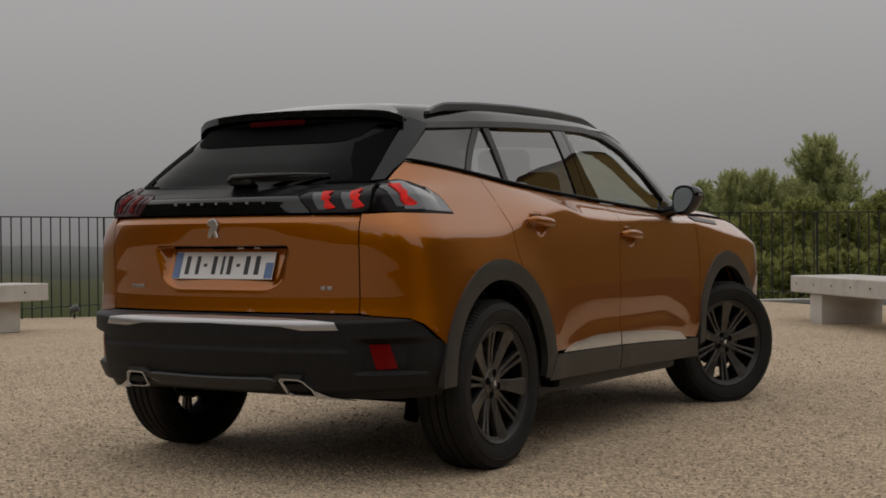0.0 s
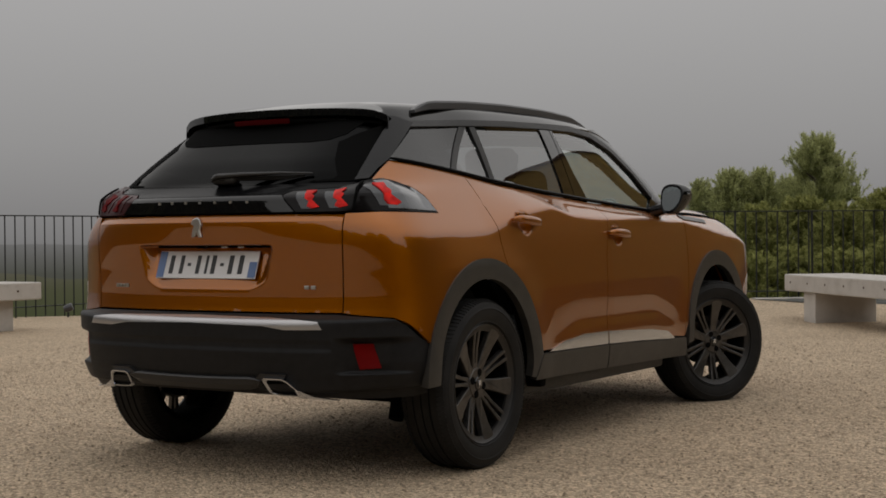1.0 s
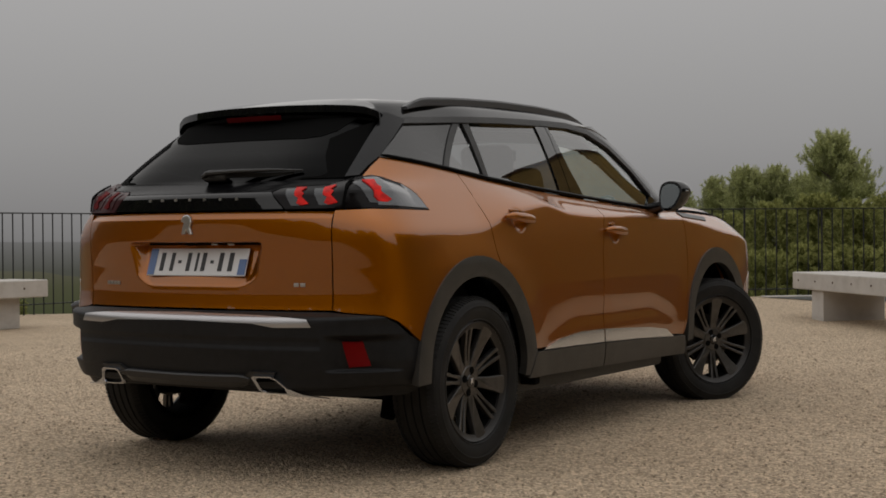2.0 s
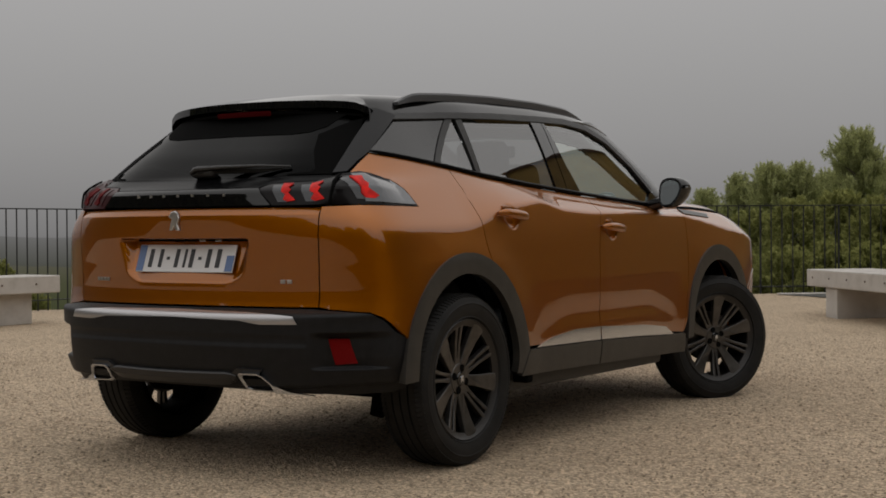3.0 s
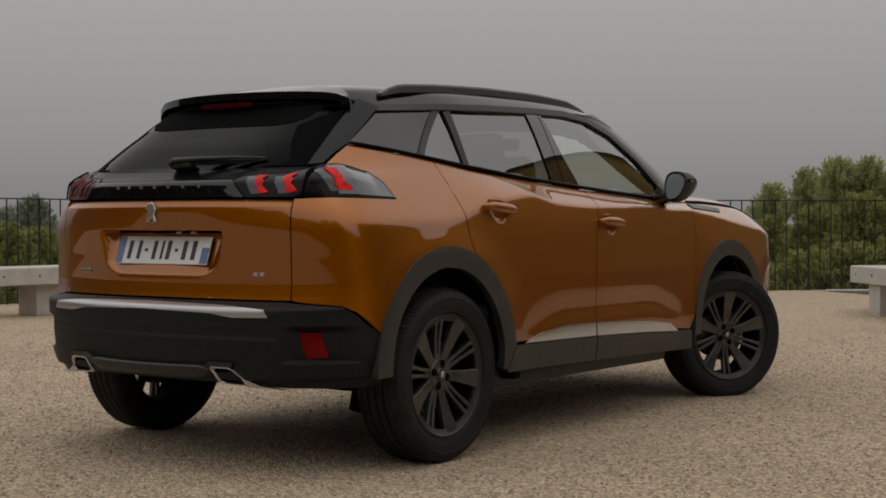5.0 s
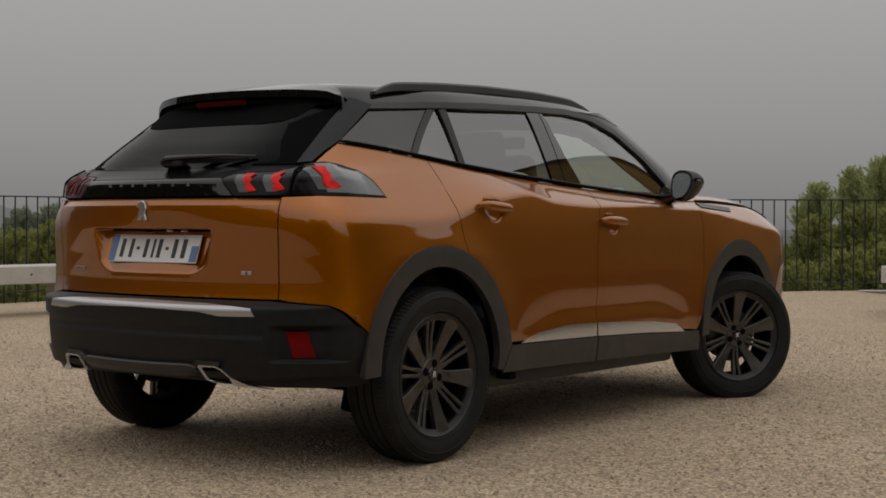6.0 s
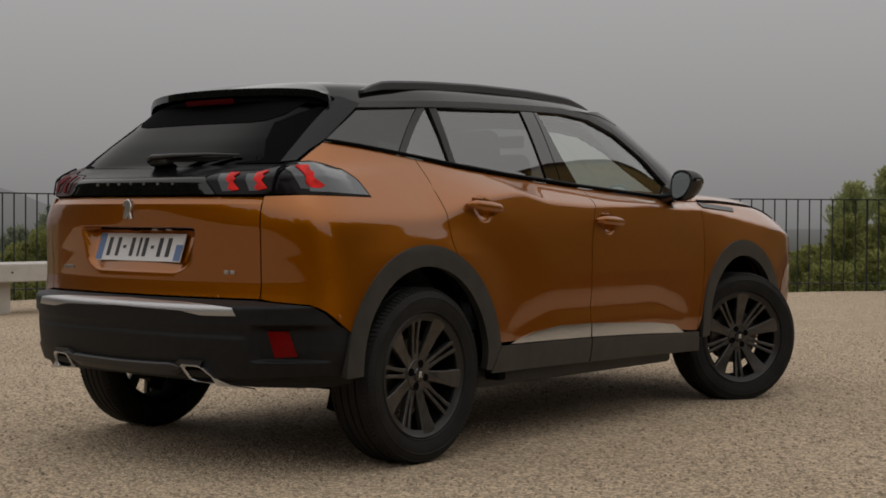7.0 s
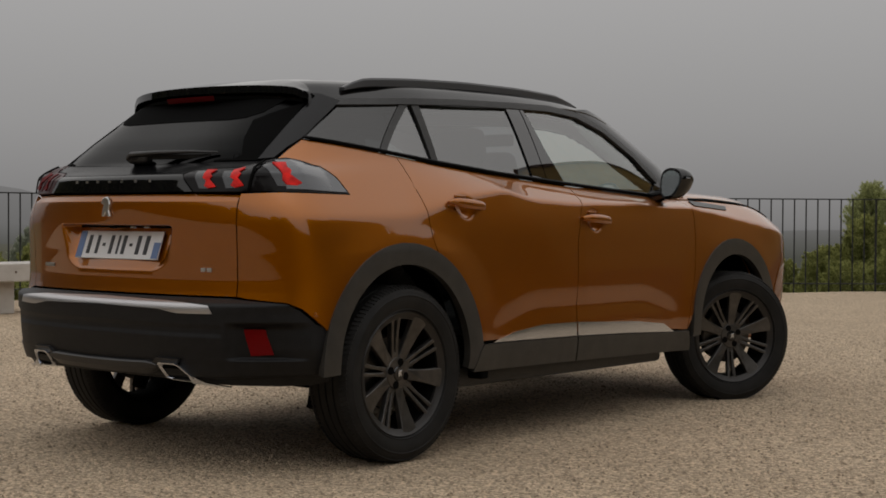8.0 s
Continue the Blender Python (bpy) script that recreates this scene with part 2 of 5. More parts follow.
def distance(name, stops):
    """Far land with the haze painted in: a faint glowing tone that fades upward into the sky, with a little drift in
    it.
    """
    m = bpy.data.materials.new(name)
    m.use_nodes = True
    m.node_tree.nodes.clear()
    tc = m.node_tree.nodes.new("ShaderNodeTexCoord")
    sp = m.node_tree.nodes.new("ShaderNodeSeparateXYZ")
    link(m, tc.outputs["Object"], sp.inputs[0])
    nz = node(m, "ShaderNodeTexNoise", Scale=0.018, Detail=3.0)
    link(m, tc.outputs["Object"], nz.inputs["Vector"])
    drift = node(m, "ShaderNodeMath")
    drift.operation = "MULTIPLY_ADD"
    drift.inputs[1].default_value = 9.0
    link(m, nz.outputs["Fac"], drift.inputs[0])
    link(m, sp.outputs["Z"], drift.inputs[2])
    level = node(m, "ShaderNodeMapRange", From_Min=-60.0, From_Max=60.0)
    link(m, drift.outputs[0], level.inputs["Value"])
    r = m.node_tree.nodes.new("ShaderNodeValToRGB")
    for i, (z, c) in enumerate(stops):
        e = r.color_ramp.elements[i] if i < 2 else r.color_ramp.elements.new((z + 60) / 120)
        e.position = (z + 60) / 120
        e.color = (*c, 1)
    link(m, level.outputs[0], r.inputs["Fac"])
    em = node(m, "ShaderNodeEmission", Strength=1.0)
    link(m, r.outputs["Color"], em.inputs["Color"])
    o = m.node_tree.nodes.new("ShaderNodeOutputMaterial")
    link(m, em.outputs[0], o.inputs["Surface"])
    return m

# ---- mesh helpers ----
def mesh_object(name, verts, faces, mat, parent=None, label="", normals=None, smooth=True):
    me = bpy.data.meshes.new(name)
    me.from_pydata([tuple(map(float, v)) for v in verts], [], faces)
    me.materials.append(mat)
    me.polygons.foreach_set("use_smooth", [smooth] * len(me.polygons))
    me.update()
    if normals is not None:
        me.normals_split_custom_set_from_vertices([tuple(map(float, n)) for n in normals])
    ob = new(name, me)
    ob.parent = parent
    if label:
        ob["label"] = label
    return ob


def part(name, bm, mat, parent=None, label="", smooth=False, angle=35):
    me = bpy.data.meshes.new(name)
    bm.normal_update()
    if smooth:
        for f in bm.faces:
            f.smooth = True
        for e in bm.edges:
            e.smooth = len(e.link_faces) == 2 and e.calc_face_angle(0) < radians(angle)
    bm.to_mesh(me)
    bm.free()
    me.materials.append(mat)
    ob = new(name, me)
    ob.parent = parent
    if label:
        ob["label"] = label
    return ob


def thing(name, label, category, group="", m=None):
    ob = tagged(new(name), label, category, group)
    ob.empty_display_size = 0.2
    if m is not None:
        ob.matrix_basis = m
    return ob


def block(size, m=None, bevel=0.0, segments=2):
    bm = bmesh.new()
    bmesh.ops.create_cube(bm, size=1.0, matrix=Matrix.Diagonal((*size, 1)))
    if bevel:
        bmesh.ops.bevel(bm, geom=bm.edges[:], offset=bevel, segments=segments, affect="EDGES", profile=0.5)
    if m is not None:
        bmesh.ops.transform(bm, matrix=m, verts=bm.verts)
    return bm


def prism(outline, depth, m=None, bevel=0.0, segments=2):
    """A flat outline of (u, v) given a thickness along +w, bevelled."""
    bm = bmesh.new()
    f = bm.faces.new([bm.verts.new((u, v, 0)) for u, v in outline])
    r = bmesh.ops.extrude_face_region(bm, geom=[f])
    bmesh.ops.translate(bm, vec=(0, 0, depth), verts=[v for v in r["geom"] if isinstance(v, bmesh.types.BMVert)])
    bmesh.ops.recalc_face_normals(bm, faces=bm.faces)
    if bevel:
        bmesh.ops.bevel(bm, geom=bm.edges[:], offset=bevel, segments=segments, affect="EDGES", profile=0.5)
    if m is not None:
        bmesh.ops.transform(bm, matrix=m, verts=bm.verts)
    return bm


def lathe(profile, turns=64, m=None):
    """Turn a closed profile of (radius, along) round the x axis."""
    bm = bmesh.new()
    rings = []
    for i in range(turns):
        a = 2 * math.pi * i / turns
        rings.append([bm.verts.new((x, r * math.cos(a), r * math.sin(a))) for r, x in profile])
    k = len(profile)
    for i in range(turns):
        for j in range(k):
            bm.faces.new((rings[i][j], rings[(i + 1) % turns][j], rings[(i + 1) % turns][(j + 1) % k], rings[i][(j + 1) % k]))
    bmesh.ops.recalc_face_normals(bm, faces=bm.faces)
    if m is not None:
        bmesh.ops.transform(bm, matrix=m, verts=bm.verts)
    return bm


def tube(points, radii, sides=10, squash=1.0):
    """A tapered round bar along points."""
    bm = bmesh.new()
    rings = []
    for i, p in enumerate(points):
        a, b = Vector(points[max(i - 1, 0)]), Vector(points[min(i + 1, len(points) - 1)])
        d = (b - a).normalized()
        u = d.cross(Vector((0.31, 0.17, 0.93))).normalized()
        v = d.cross(u)
        rings.append([bm.verts.new(Vector(p) + float(radii[i]) * (math.cos(t) * u + squash * math.sin(t) * v))
                      for t in (2 * math.pi * k / sides for k in range(sides))])
    for r0, r1 in zip(rings, rings[1:]):
        for k in range(sides):
            bm.faces.new((r0[k], r0[(k + 1) % sides], r1[(k + 1) % sides], r1[k]))
    bm.faces.new(rings[0][::-1])
    bm.faces.new(rings[-1])
    bmesh.ops.recalc_face_normals(bm, faces=bm.faces)
    return bm


def clip_axis(poly, axis, bound, keep):
    out = []
    for i, b in enumerate(poly):
        a = poly[i - 1]
        ina, inb = (a[axis] - bound) * keep >= 0, (b[axis] - bound) * keep >= 0
        if ina != inb:
            t = (bound - a[axis]) / (b[axis] - a[axis])
            c = [a[0] + t * (b[0] - a[0]), a[1] + t * (b[1] - a[1])]
            c[axis] = bound
            out.append(tuple(c))
        if inb:
            out.append(b)
    return out


def fill(poly, du, dv):
    """Cut a flat outline into a grid of small cells. Returns its points and faces."""
    pts, faces, index = [], [], {}

    def at(p):
        key = (round(p[0], 6), round(p[1], 6))
        if key not in index:
            index[key] = len(pts)
            pts.append(key)
        return index[key]
    us, vs = [p[0] for p in poly], [p[1] for p in poly]
    for i in range(math.floor(min(us) / du), math.ceil(max(us) / du)):
        strip = clip_axis(clip_axis(poly, 0, i * du, 1), 0, (i + 1) * du, -1)
        if len(strip) < 3:
            continue
        lo, hi = min(p[1] for p in strip), max(p[1] for p in strip)
        for j in range(math.floor(lo / dv), math.ceil(hi / dv)):
            cell = clip_axis(clip_axis(strip, 1, j * dv, 1), 1, (j + 1) * dv, -1)
            ids = []
            for p in cell:
                k = at(p)
                if k not in ids:
                    ids.append(k)
            if len(ids) < 3:
                continue
            area = sum(pts[ids[k - 1]][0] * pts[ids[k]][1] - pts[ids[k]][0] * pts[ids[k - 1]][1] for k in range(len(ids)))
            if abs(area) > 1e-9:
                faces.append(ids if area > 0 else ids[::-1])
    return np.array(pts), faces


def outline_ways(outline, step=0.03):
    """Turn an outline of (kind, place, height) into fine (q, z) points."""
    fine = []
    for i, (k, v, z) in enumerate(outline):
        k2, v2, z2 = outline[(i + 1) % len(outline)]
        n = max(1, math.ceil(math.hypot(v2 - v, z2 - z) / step)) if k == k2 and k != "q" else 1
        for j in range(n):
            t = j / n
            zz = z + (z2 - z) * t
            fine.append((v if k == "q" else way(k, v + (v2 - v) * t, zz), zz))
    return fine


def mirrored(half):
    """A whole outline from its right half, which runs from centre to centre."""
    closing = max(1, math.ceil(abs(half[-1][2] - half[0][2]) / 0.03))
    ways = outline_ways(half)
    ways = ways[:len(ways) - closing + 1]
    return ways + [(-2 - q, z) for q, z in ways[::-1] if abs(q + 1) > 1e-4]


def panel(name, poly, mat, parent, lift=0.0, depth=0.014, du=0.012, dv=0.02, shape=None, label="", flip=False):
    """A sheet of the skin inside an outline of (q, z), with turned-in edges; flip: its twin on the other side."""
    pts, faces = fill(poly, du, dv)
    q, z = pts[:, 0], pts[:, 1]

    def surface(q, z):
        p = skin(q, z)
        if lift or shape:
            n = skin_normal(q, z)
            off = np.full(q.shape, lift)
            if shape:
                off = off + shape(p)
            p = p + n * off[..., None]
        return p
    e = 0.0015
    pos = surface(q, z)
    nrm = np.cross(surface(q + e, z) - surface(q - e, z), surface(q, z + e) - surface(q, z - e))
    nrm /= np.maximum(np.linalg.norm(nrm, axis=1, keepdims=True), 1e-9)
    base = skin_normal(q, z)
    used = {}
    for f in faces:
        for a, b in zip(f, f[1:] + f[:1]):
            used[(a, b)] = 1
    rim = [(a, b) for a, b in used if (b, a) not in used]
    verts, normals, faces = list(pos), list(nrm), [list(f) for f in faces]
    for a, b in rim:
        k = len(verts)
        verts += [pos[a], pos[b], pos[b] - base[b] * depth, pos[a] - base[a] * depth]
        normals += [(0, 0, 0)] * 4
        faces.append([k + 1, k, k + 3, k + 2])
    verts, normals = np.array(verts), np.array(normals, float)
    if flip:
        verts = verts * (-1, 1, 1)
        normals = normals * (-1, 1, 1)
        faces = [f[::-1] for f in faces]
    return mesh_object(name, verts, faces, mat, parent, label, normals)


def stroke(points, wide, wide_end=None):
    """A band of even width along a line of (kind, place, height)."""
    n = len(points)
    left, right = [], []
    for i, (k, v, z) in enumerate(points):
        a, b = points[max(i - 1, 0)], points[min(i + 1, n - 1)]
        dv, dz = b[1] - a[1], b[2] - a[2]
        d = math.hypot(dv, dz)
        w = wide + ((wide_end if wide_end is not None else wide) - wide) * i / (n - 1)
        left.append((k, v - dz / d * w, z + dv / d * w))
        right.append((k, v + dz / d * w, z - dv / d * w))
    return left + right[::-1]


def arc(y, z, r, start, end, n=14):
    return [("y", y + r * math.cos(radians(a)), z + r * math.sin(radians(a))) for a in np.linspace(start, end, n)]


def rounded(outline, times=2):
    """Cut the corners of a closed outline until it is smooth."""
    for _ in range(times):
        nxt = outline[1:] + outline[:1]
        outline = [p for (a, b), (c, d) in zip(outline, nxt) for p in ((0.75 * a + 0.25 * c, 0.75 * b + 0.25 * d), (0.25 * a + 0.75 * c, 0.25 * b + 0.75 * d))]
    return outline


def loft(outline, stations, m):
    """A closed body: the outline (x, z) repeated along y; stations are (y, scale, shift in x, shift in z)."""
    bm = bmesh.new()
    rings = [[bm.verts.new((u * k + dx, y, v * k + dz)) for u, v in outline] for y, k, dx, dz in stations]
    n = len(outline)
    for r0, r1 in zip(rings, rings[1:]):
        for i in range(n):
            bm.faces.new((r0[i], r0[(i + 1) % n], r1[(i + 1) % n], r1[i]))
    bm.faces.new(rings[0])
    bm.faces.new(rings[-1][::-1])
    bmesh.ops.recalc_face_normals(bm, faces=bm.faces)
    bmesh.ops.transform(bm, matrix=m, verts=bm.verts)
    return bm
# ---- the car's skin: one smooth wrap-around surface, from the rear centre round the corner and along the side ----
def table(points, blur, n=700):
    """A soft curve through a short list of (position, value)."""
    a = np.array(points, float)
    xs = np.linspace(a[0, 0], a[-1, 0], n)
    ys = np.interp(xs, a[:, 0], a[:, 1])
    step = xs[1] - xs[0]
    m = max(1, int(3 * blur / step))
    k = np.exp(-0.5 * (np.arange(-m, m + 1) * step / blur) ** 2)
    padded = np.concatenate([2 * ys[0] - ys[m:0:-1], ys, 2 * ys[-1] - ys[-2:-m - 2:-1]])
    ys = np.convolve(padded, k / k.sum(), "valid")
    return lambda v: np.interp(v, xs, ys)


REAR = table([(0.2, -0.60), (0.25, -0.68), (0.30, -0.735), (0.36, -0.765), (0.42, -0.785), (0.5, -0.797), (0.6, -0.80), (0.618, -0.795),
              (0.632, -0.735), (0.7, -0.735), (0.8, -0.742), (0.9, -0.753), (0.97, -0.757), (1.070, -0.756), (1.083, -0.735),
              (1.10, -0.688), (1.122, -0.637), (1.22, -0.525), (1.38, -0.315), (1.5, -0.155)], 0.004)
REAR_BODY = table([(0.2, -0.77), (0.5, -0.765), (0.6, -0.748), (0.66, -0.738), (0.7, -0.735), (0.8, -0.742), (0.9, -0.753), (0.97, -0.757), (1.070, -0.756), (1.083, -0.735),
              (1.10, -0.688), (1.122, -0.637), (1.22, -0.525), (1.38, -0.315), (1.5, -0.155)], 0.004)
ROUND_BODY = table([(0.2, 9.0), (0.95, 9.0), (1.0, 8.5), (1.085, 8.0), (1.115, 5.0), (1.15, 4.5), (1.5, 4.6)], 0.015)
ROUND = table([(0.2, 3.4), (0.34, 3.6), (0.40, 5.0), (0.62, 5.0), (0.66, 9.0), (0.95, 9.0), (1.0, 8.5), (1.085, 8.0), (1.115, 5.0), (1.15, 4.5), (1.5, 4.6)], 0.015)
BOW_BODY = table([(0.2, 0.215), (1.0, 0.215), (1.08, 0.20), (1.12, 0.05), (1.16, 0.0), (1.5, 0.0)], 0.012)      # how far the rear face bows forward at its sides
BOW = table([(0.2, 0.0), (0.34, 0.02), (0.40, 0.12), (0.62, 0.12), (0.66, 0.215), (1.0, 0.215), (1.08, 0.20), (1.12, 0.05), (1.16, 0.0), (1.5, 0.0)], 0.012)
TAIL = {"rear": None, "round": None, "bow": None}      # the profile in use: bumper, or the painted body above it
CORNER = table([(0.2, 0.0), (1.0, 0.0), (1.16, 0.45), (1.5, 0.45)], 0.03)
NOSE = table([(0.2, 3.25), (0.3, 3.40), (0.5, 3.50), (0.7, 3.525), (0.88, 3.515), (0.96, 3.475), (1.0, 3.39), (1.03, 3.13), (1.06, 2.7), (1.09, 2.50), (1.2, 2.425), (1.45, 1.92), (1.5, 1.79)], 0.015)
NROUND = table([(0.2, 4.0), (0.9, 4.6), (1.0, 4.6), (1.1, 4.0), (1.5, 4.5)], 0.02)
NCORNER = table([(0.2, 2.5), (0.9, 2.5), (1.04, 2.1), (1.2, 1.45), (1.5, 1.0)], 0.03)
LOW = table([(0.2, 0.79), (0.25, 0.82), (0.30, 0.838), (0.35, 0.848), (0.40, 0.853), (0.44, 0.853), (0.49, 0.851), (0.55, 0.849), (0.62, 0.847), (0.70, 0.845), (0.78, 0.840), (0.86, 0.833),
             (0.93, 0.823), (1.0, 0.810), (1.1, 0.79), (1.5, 0.79)], 0.018)
CREASE = table([(-0.9, 0.918), (-0.4, 0.930), (-0.1, 0.938), (0.08, 0.943), (0.40, 1.02), (0.66, 1.048), (0.84, 1.01), (1.1, 0.998), (1.5, 0.995), (1.8, 0.995), (2.0, 0.99), (2.3, 0.965), (2.75, 0.895), (3.5, 0.79)], 0.04)
BELT = table([(-0.9, 1.26), (-0.32, 1.22), (0.066, 1.18), (0.36, 1.148), (0.7, 1.118), (1.2, 1.083), (2.0, 1.04), (2.5, 1.036), (3.0, 1.024), (3.3, 0.994), (3.5, 0.93)], 0.05)
WAIST = table([(-0.9, 0.64), (-0.3, 0.648), (0.1, 0.667), (0.6, 0.682), (1.2, 0.688), (2.0, 0.676), (2.5, 0.685), (3.0, 0.68), (3.5, 0.66)], 0.08)
LEAN = table([(-0.9, 0.36), (0.0, 0.36), (0.14, 0.30), (0.30, 0.14), (0.40, 0.078), (0.70, 0.037), (1.0, 0.0), (3.5, 0.0)], 0.04)      # how much more the glass leans in towards the rear
WHEELS = (0.0, 2.605)


def soft_min(a, b, k):
    return -k * np.logaddexp(-a / k, -b / k)


def half_width(y, z):
    belt, waist, crease = BELT(y), WAIST(y), CREASE(y)
    low = LOW(z)
    scoop = np.clip((y - 0.42) / 0.45, 0, 1) * np.clip((2.08 - y) / 0.45, 0, 1)
    scoop = scoop * scoop * (3 - 2 * scoop)
    low = low - 0.0043 * scoop * np.exp(-((z - 0.47 - 0.080 * scoop) / 0.042) ** 2)
    low = low - 0.028 * np.clip((y - 1.2) / 1.0, 0, 1)
    for w, flare in zip(WHEELS, (0.0145, 0.012)):
        r = np.hypot(y - w + 0.02, z - 0.385)
        low = low + flare * np.exp(-((r - 0.43) / 0.11) ** 2) * np.clip((1.0 - z) / 0.2, 0, 1)
    slope = (LOW(crease) - waist) / np.maximum(belt - crease, 0.06)
    shoulder = waist + (belt - z) * slope
    up = np.maximum(z - belt, -0.05)
    glass = waist - (z - belt) * (0.17 + LEAN(y)) - 0.267 * up * up - 0.7 * np.maximum(up - 0.25, 0) ** 2
    upper = -soft_min(-shoulder, -glass, 0.004)
    return soft_min(low, upper, 0.0045)


def skin(q, z):
    """The point of the skin at the way q (-1 rear centre, 0 to 1 the side, 2 nose; below -1 mirrored) and the height z."""
    q, z = np.asarray(q, float), np.asarray(z, float)
    side = np.where((q < -1) | (q > 2), -1.0, 1.0)
    q = np.where(q < -1, -2 - q, np.where(q > 2, 4 - q, q))
    rear, bend, bow = TAIL["rear"] or REAR, TAIL["round"] or ROUND, TAIL["bow"] or BOW
    yc, yr, n, yf, m, yd = CORNER(z), rear(z), bend(z), NOSE(z), NROUND(z), NCORNER(z)
    a = np.clip(q + 1, 0, 1) * np.pi / 2
    c, s = np.cos(a), np.sin(a)
    r = (c ** n + s ** n + 1e-12) ** (-1 / n)
    b = np.clip(q - 1, 0, 1) * np.pi / 2
    cb, sb = np.cos(b), np.sin(b)
    rb = (cb ** m + sb ** m + 1e-12) ** (-1 / m)
    y = np.where(q < 0, yc - (yc - yr) * c * r * (1 - bow(z) * (s * r) ** 2), np.where(q < 1, yc + (yd - yc) * q, yd + (yf - yd) * sb * rb))
    x = half_width(y, z) * np.where(q < 0, s * r, np.where(q < 1, 1.0, cb * rb))
    return np.stack([side * x, y, z], -1)


def way(kind, v, z):
    """The way q of the skin's point at the height z that has x = v, or y = v."""
    sign, v = (-1, abs(v)) if kind == "x" and v < 0 else (1, v)
    yc, yr, n, yf, m, yd = (float(f(z)) for f in (CORNER, TAIL["rear"] or REAR, TAIL["round"] or ROUND, NOSE, NROUND, NCORNER))
    k = float((TAIL["bow"] or BOW)(z))
    if kind == "x":
        y = yr
        for _ in range(8):
            big = min(v / float(half_width(y, z)), 1.0)
            small = (1 - big ** n) ** (1 / n)
            y = yc - (yc - yr) * small * (1 - k * big * big)
        q = math.atan2(big, small) / (math.pi / 2) - 1
    elif v < yc:
        goal, a, b = min((yc - v) / (yc - yr), 1.0), 0.0, 1.0
        for _ in range(40):
            big = (a + b) / 2
            small = (1 - big ** n) ** (1 / n)
            a, b = (big, b) if small * (1 - k * big * big) > goal else (a, big)
        q = math.atan2(big, small) / (math.pi / 2) - 1
    elif v < yd:
        q = (v - yc) / (yd - yc)
    else:
        big = min((v - yd) / (yf - yd), 1.0)
        q = 1 + math.atan2(big, (1 - big ** m) ** (1 / m)) / (math.pi / 2)
    return q if sign > 0 else -2 - q


def skin_normal(q, z):
    e = 0.002
    d = skin(q + e, z) - skin(q - e, z)
    h = skin(q, z + e) - skin(q, z - e)
    n = np.cross(d, h)
    return n / np.linalg.norm(n, axis=-1, keepdims=True)

# ---- the car: stands along y, rear axle over the origin ----
car = thing("car", "copper-orange compact SUV with black roof parked on the gravel", "car")
ARCH_R, ARCH_F, ARCH_Z = -0.02, 2.585, 0.385


def both(name, outline, mat, parent=car, right_label="", **more):
    """The same panel on the right and the left flank."""
    ways = outline_ways(outline)
    return [panel(name, ways, mat, parent if not isinstance(parent, list) else parent[i], label=right_label, flip=bool(i), **more) for i in range(2)]


# painted panels
door_line = [("y", 0.162, 0.80), ("y", 0.147, 0.845), ("y", 0.141, 0.90), ("y", 0.140, 0.96), ("y", 0.139, 1.02), ("y", 0.134, 1.08), ("y", 0.126, 1.13), ("y", 0.116, 1.168)]
door_line_in = [(k, v + 0.0045, z) for k, v, z in door_line]
b_line = [("y", 1.108, 0.435), ("y", 1.125, 0.66), ("y", 1.14, 0.83), ("y", 1.19, 0.97), ("y", 1.26, 1.073)]
b_line_in = [(k, v + 0.0045, z) for k, v, z in b_line]
a_line = [("y", 2.085, 0.392), ("y", 2.12, 0.5), ("y", 2.17, 0.66), ("y", 2.2, 0.8), ("y", 2.215, 0.95), ("y", 2.20, 1.024)]
a_line_in = [(k, v + 0.0045, z) for k, v, z in a_line]
lamp_low = [("y", -0.245, 1.011), ("y", -0.40, 1.013), ("y", -0.55, 1.015)]
lamp_top = [("y", -0.445, 1.133), ("y", -0.40, 1.130), ("y", -0.32, 1.118), ("y", -0.275, 1.075), ("y", -0.245, 1.011)]


def dents(*places):
    """Shallow finger cups behind the door handles."""
    def shape(p):
        d = np.zeros(len(p))
        for y, z, r in places:
            d -= 0.014 * np.exp(-(((p[:, 1] - y) / r) ** 2 + ((p[:, 2] - z) / (r * 0.95)) ** 2) ** 3)
        return d
    return shape


TAIL["rear"], TAIL["round"], TAIL["bow"] = REAR_BODY, ROUND_BODY, BOW_BODY
quarter = [("x", 0.611, 0.645), ("x", 0.65, 0.638), ("y", -0.57, 0.626), ("y", -0.53, 0.604), ("y", -0.48, 0.556), ("y", -0.445, 0.526)]
quarter += arc(ARCH_R, ARCH_Z, 0.43, 161, 66) + door_line
quarter += [("y", 0.04, 1.178), ("y", -0.32, 1.217), ("y", -0.39, 1.18), ("y", -0.452, 1.143)] + lamp_top + lamp_low[1:] + [("x", 0.613, 1.010), ("x", 0.615, 0.88), ("x", 0.612, 0.75)]
both("rear_quarter_panel", quarter, PAINT, du=0.008, dv=0.008)
rear_door_outline = door_line_in[::-1] + arc(ARCH_R, ARCH_Z, 0.436, 63, 8, 10) + [("y", 0.43, 0.436), ("y", 0.8, 0.436)] + b_line + [("y", 0.9, 1.096), ("y", 0.6, 1.118), ("y", 0.36, 1.14)]
rear_doors = both("rear_door", rear_door_outline, PAINT, du=0.007, dv=0.009, shape=dents((0.378, 0.976, 0.046)))
front_door_outline = b_line_in[::-1] + [("y", 1.5, 0.425), ("y", 1.8, 0.41)] + a_line + [("y", 2.0, 1.034), ("y", 1.6, 1.055)]
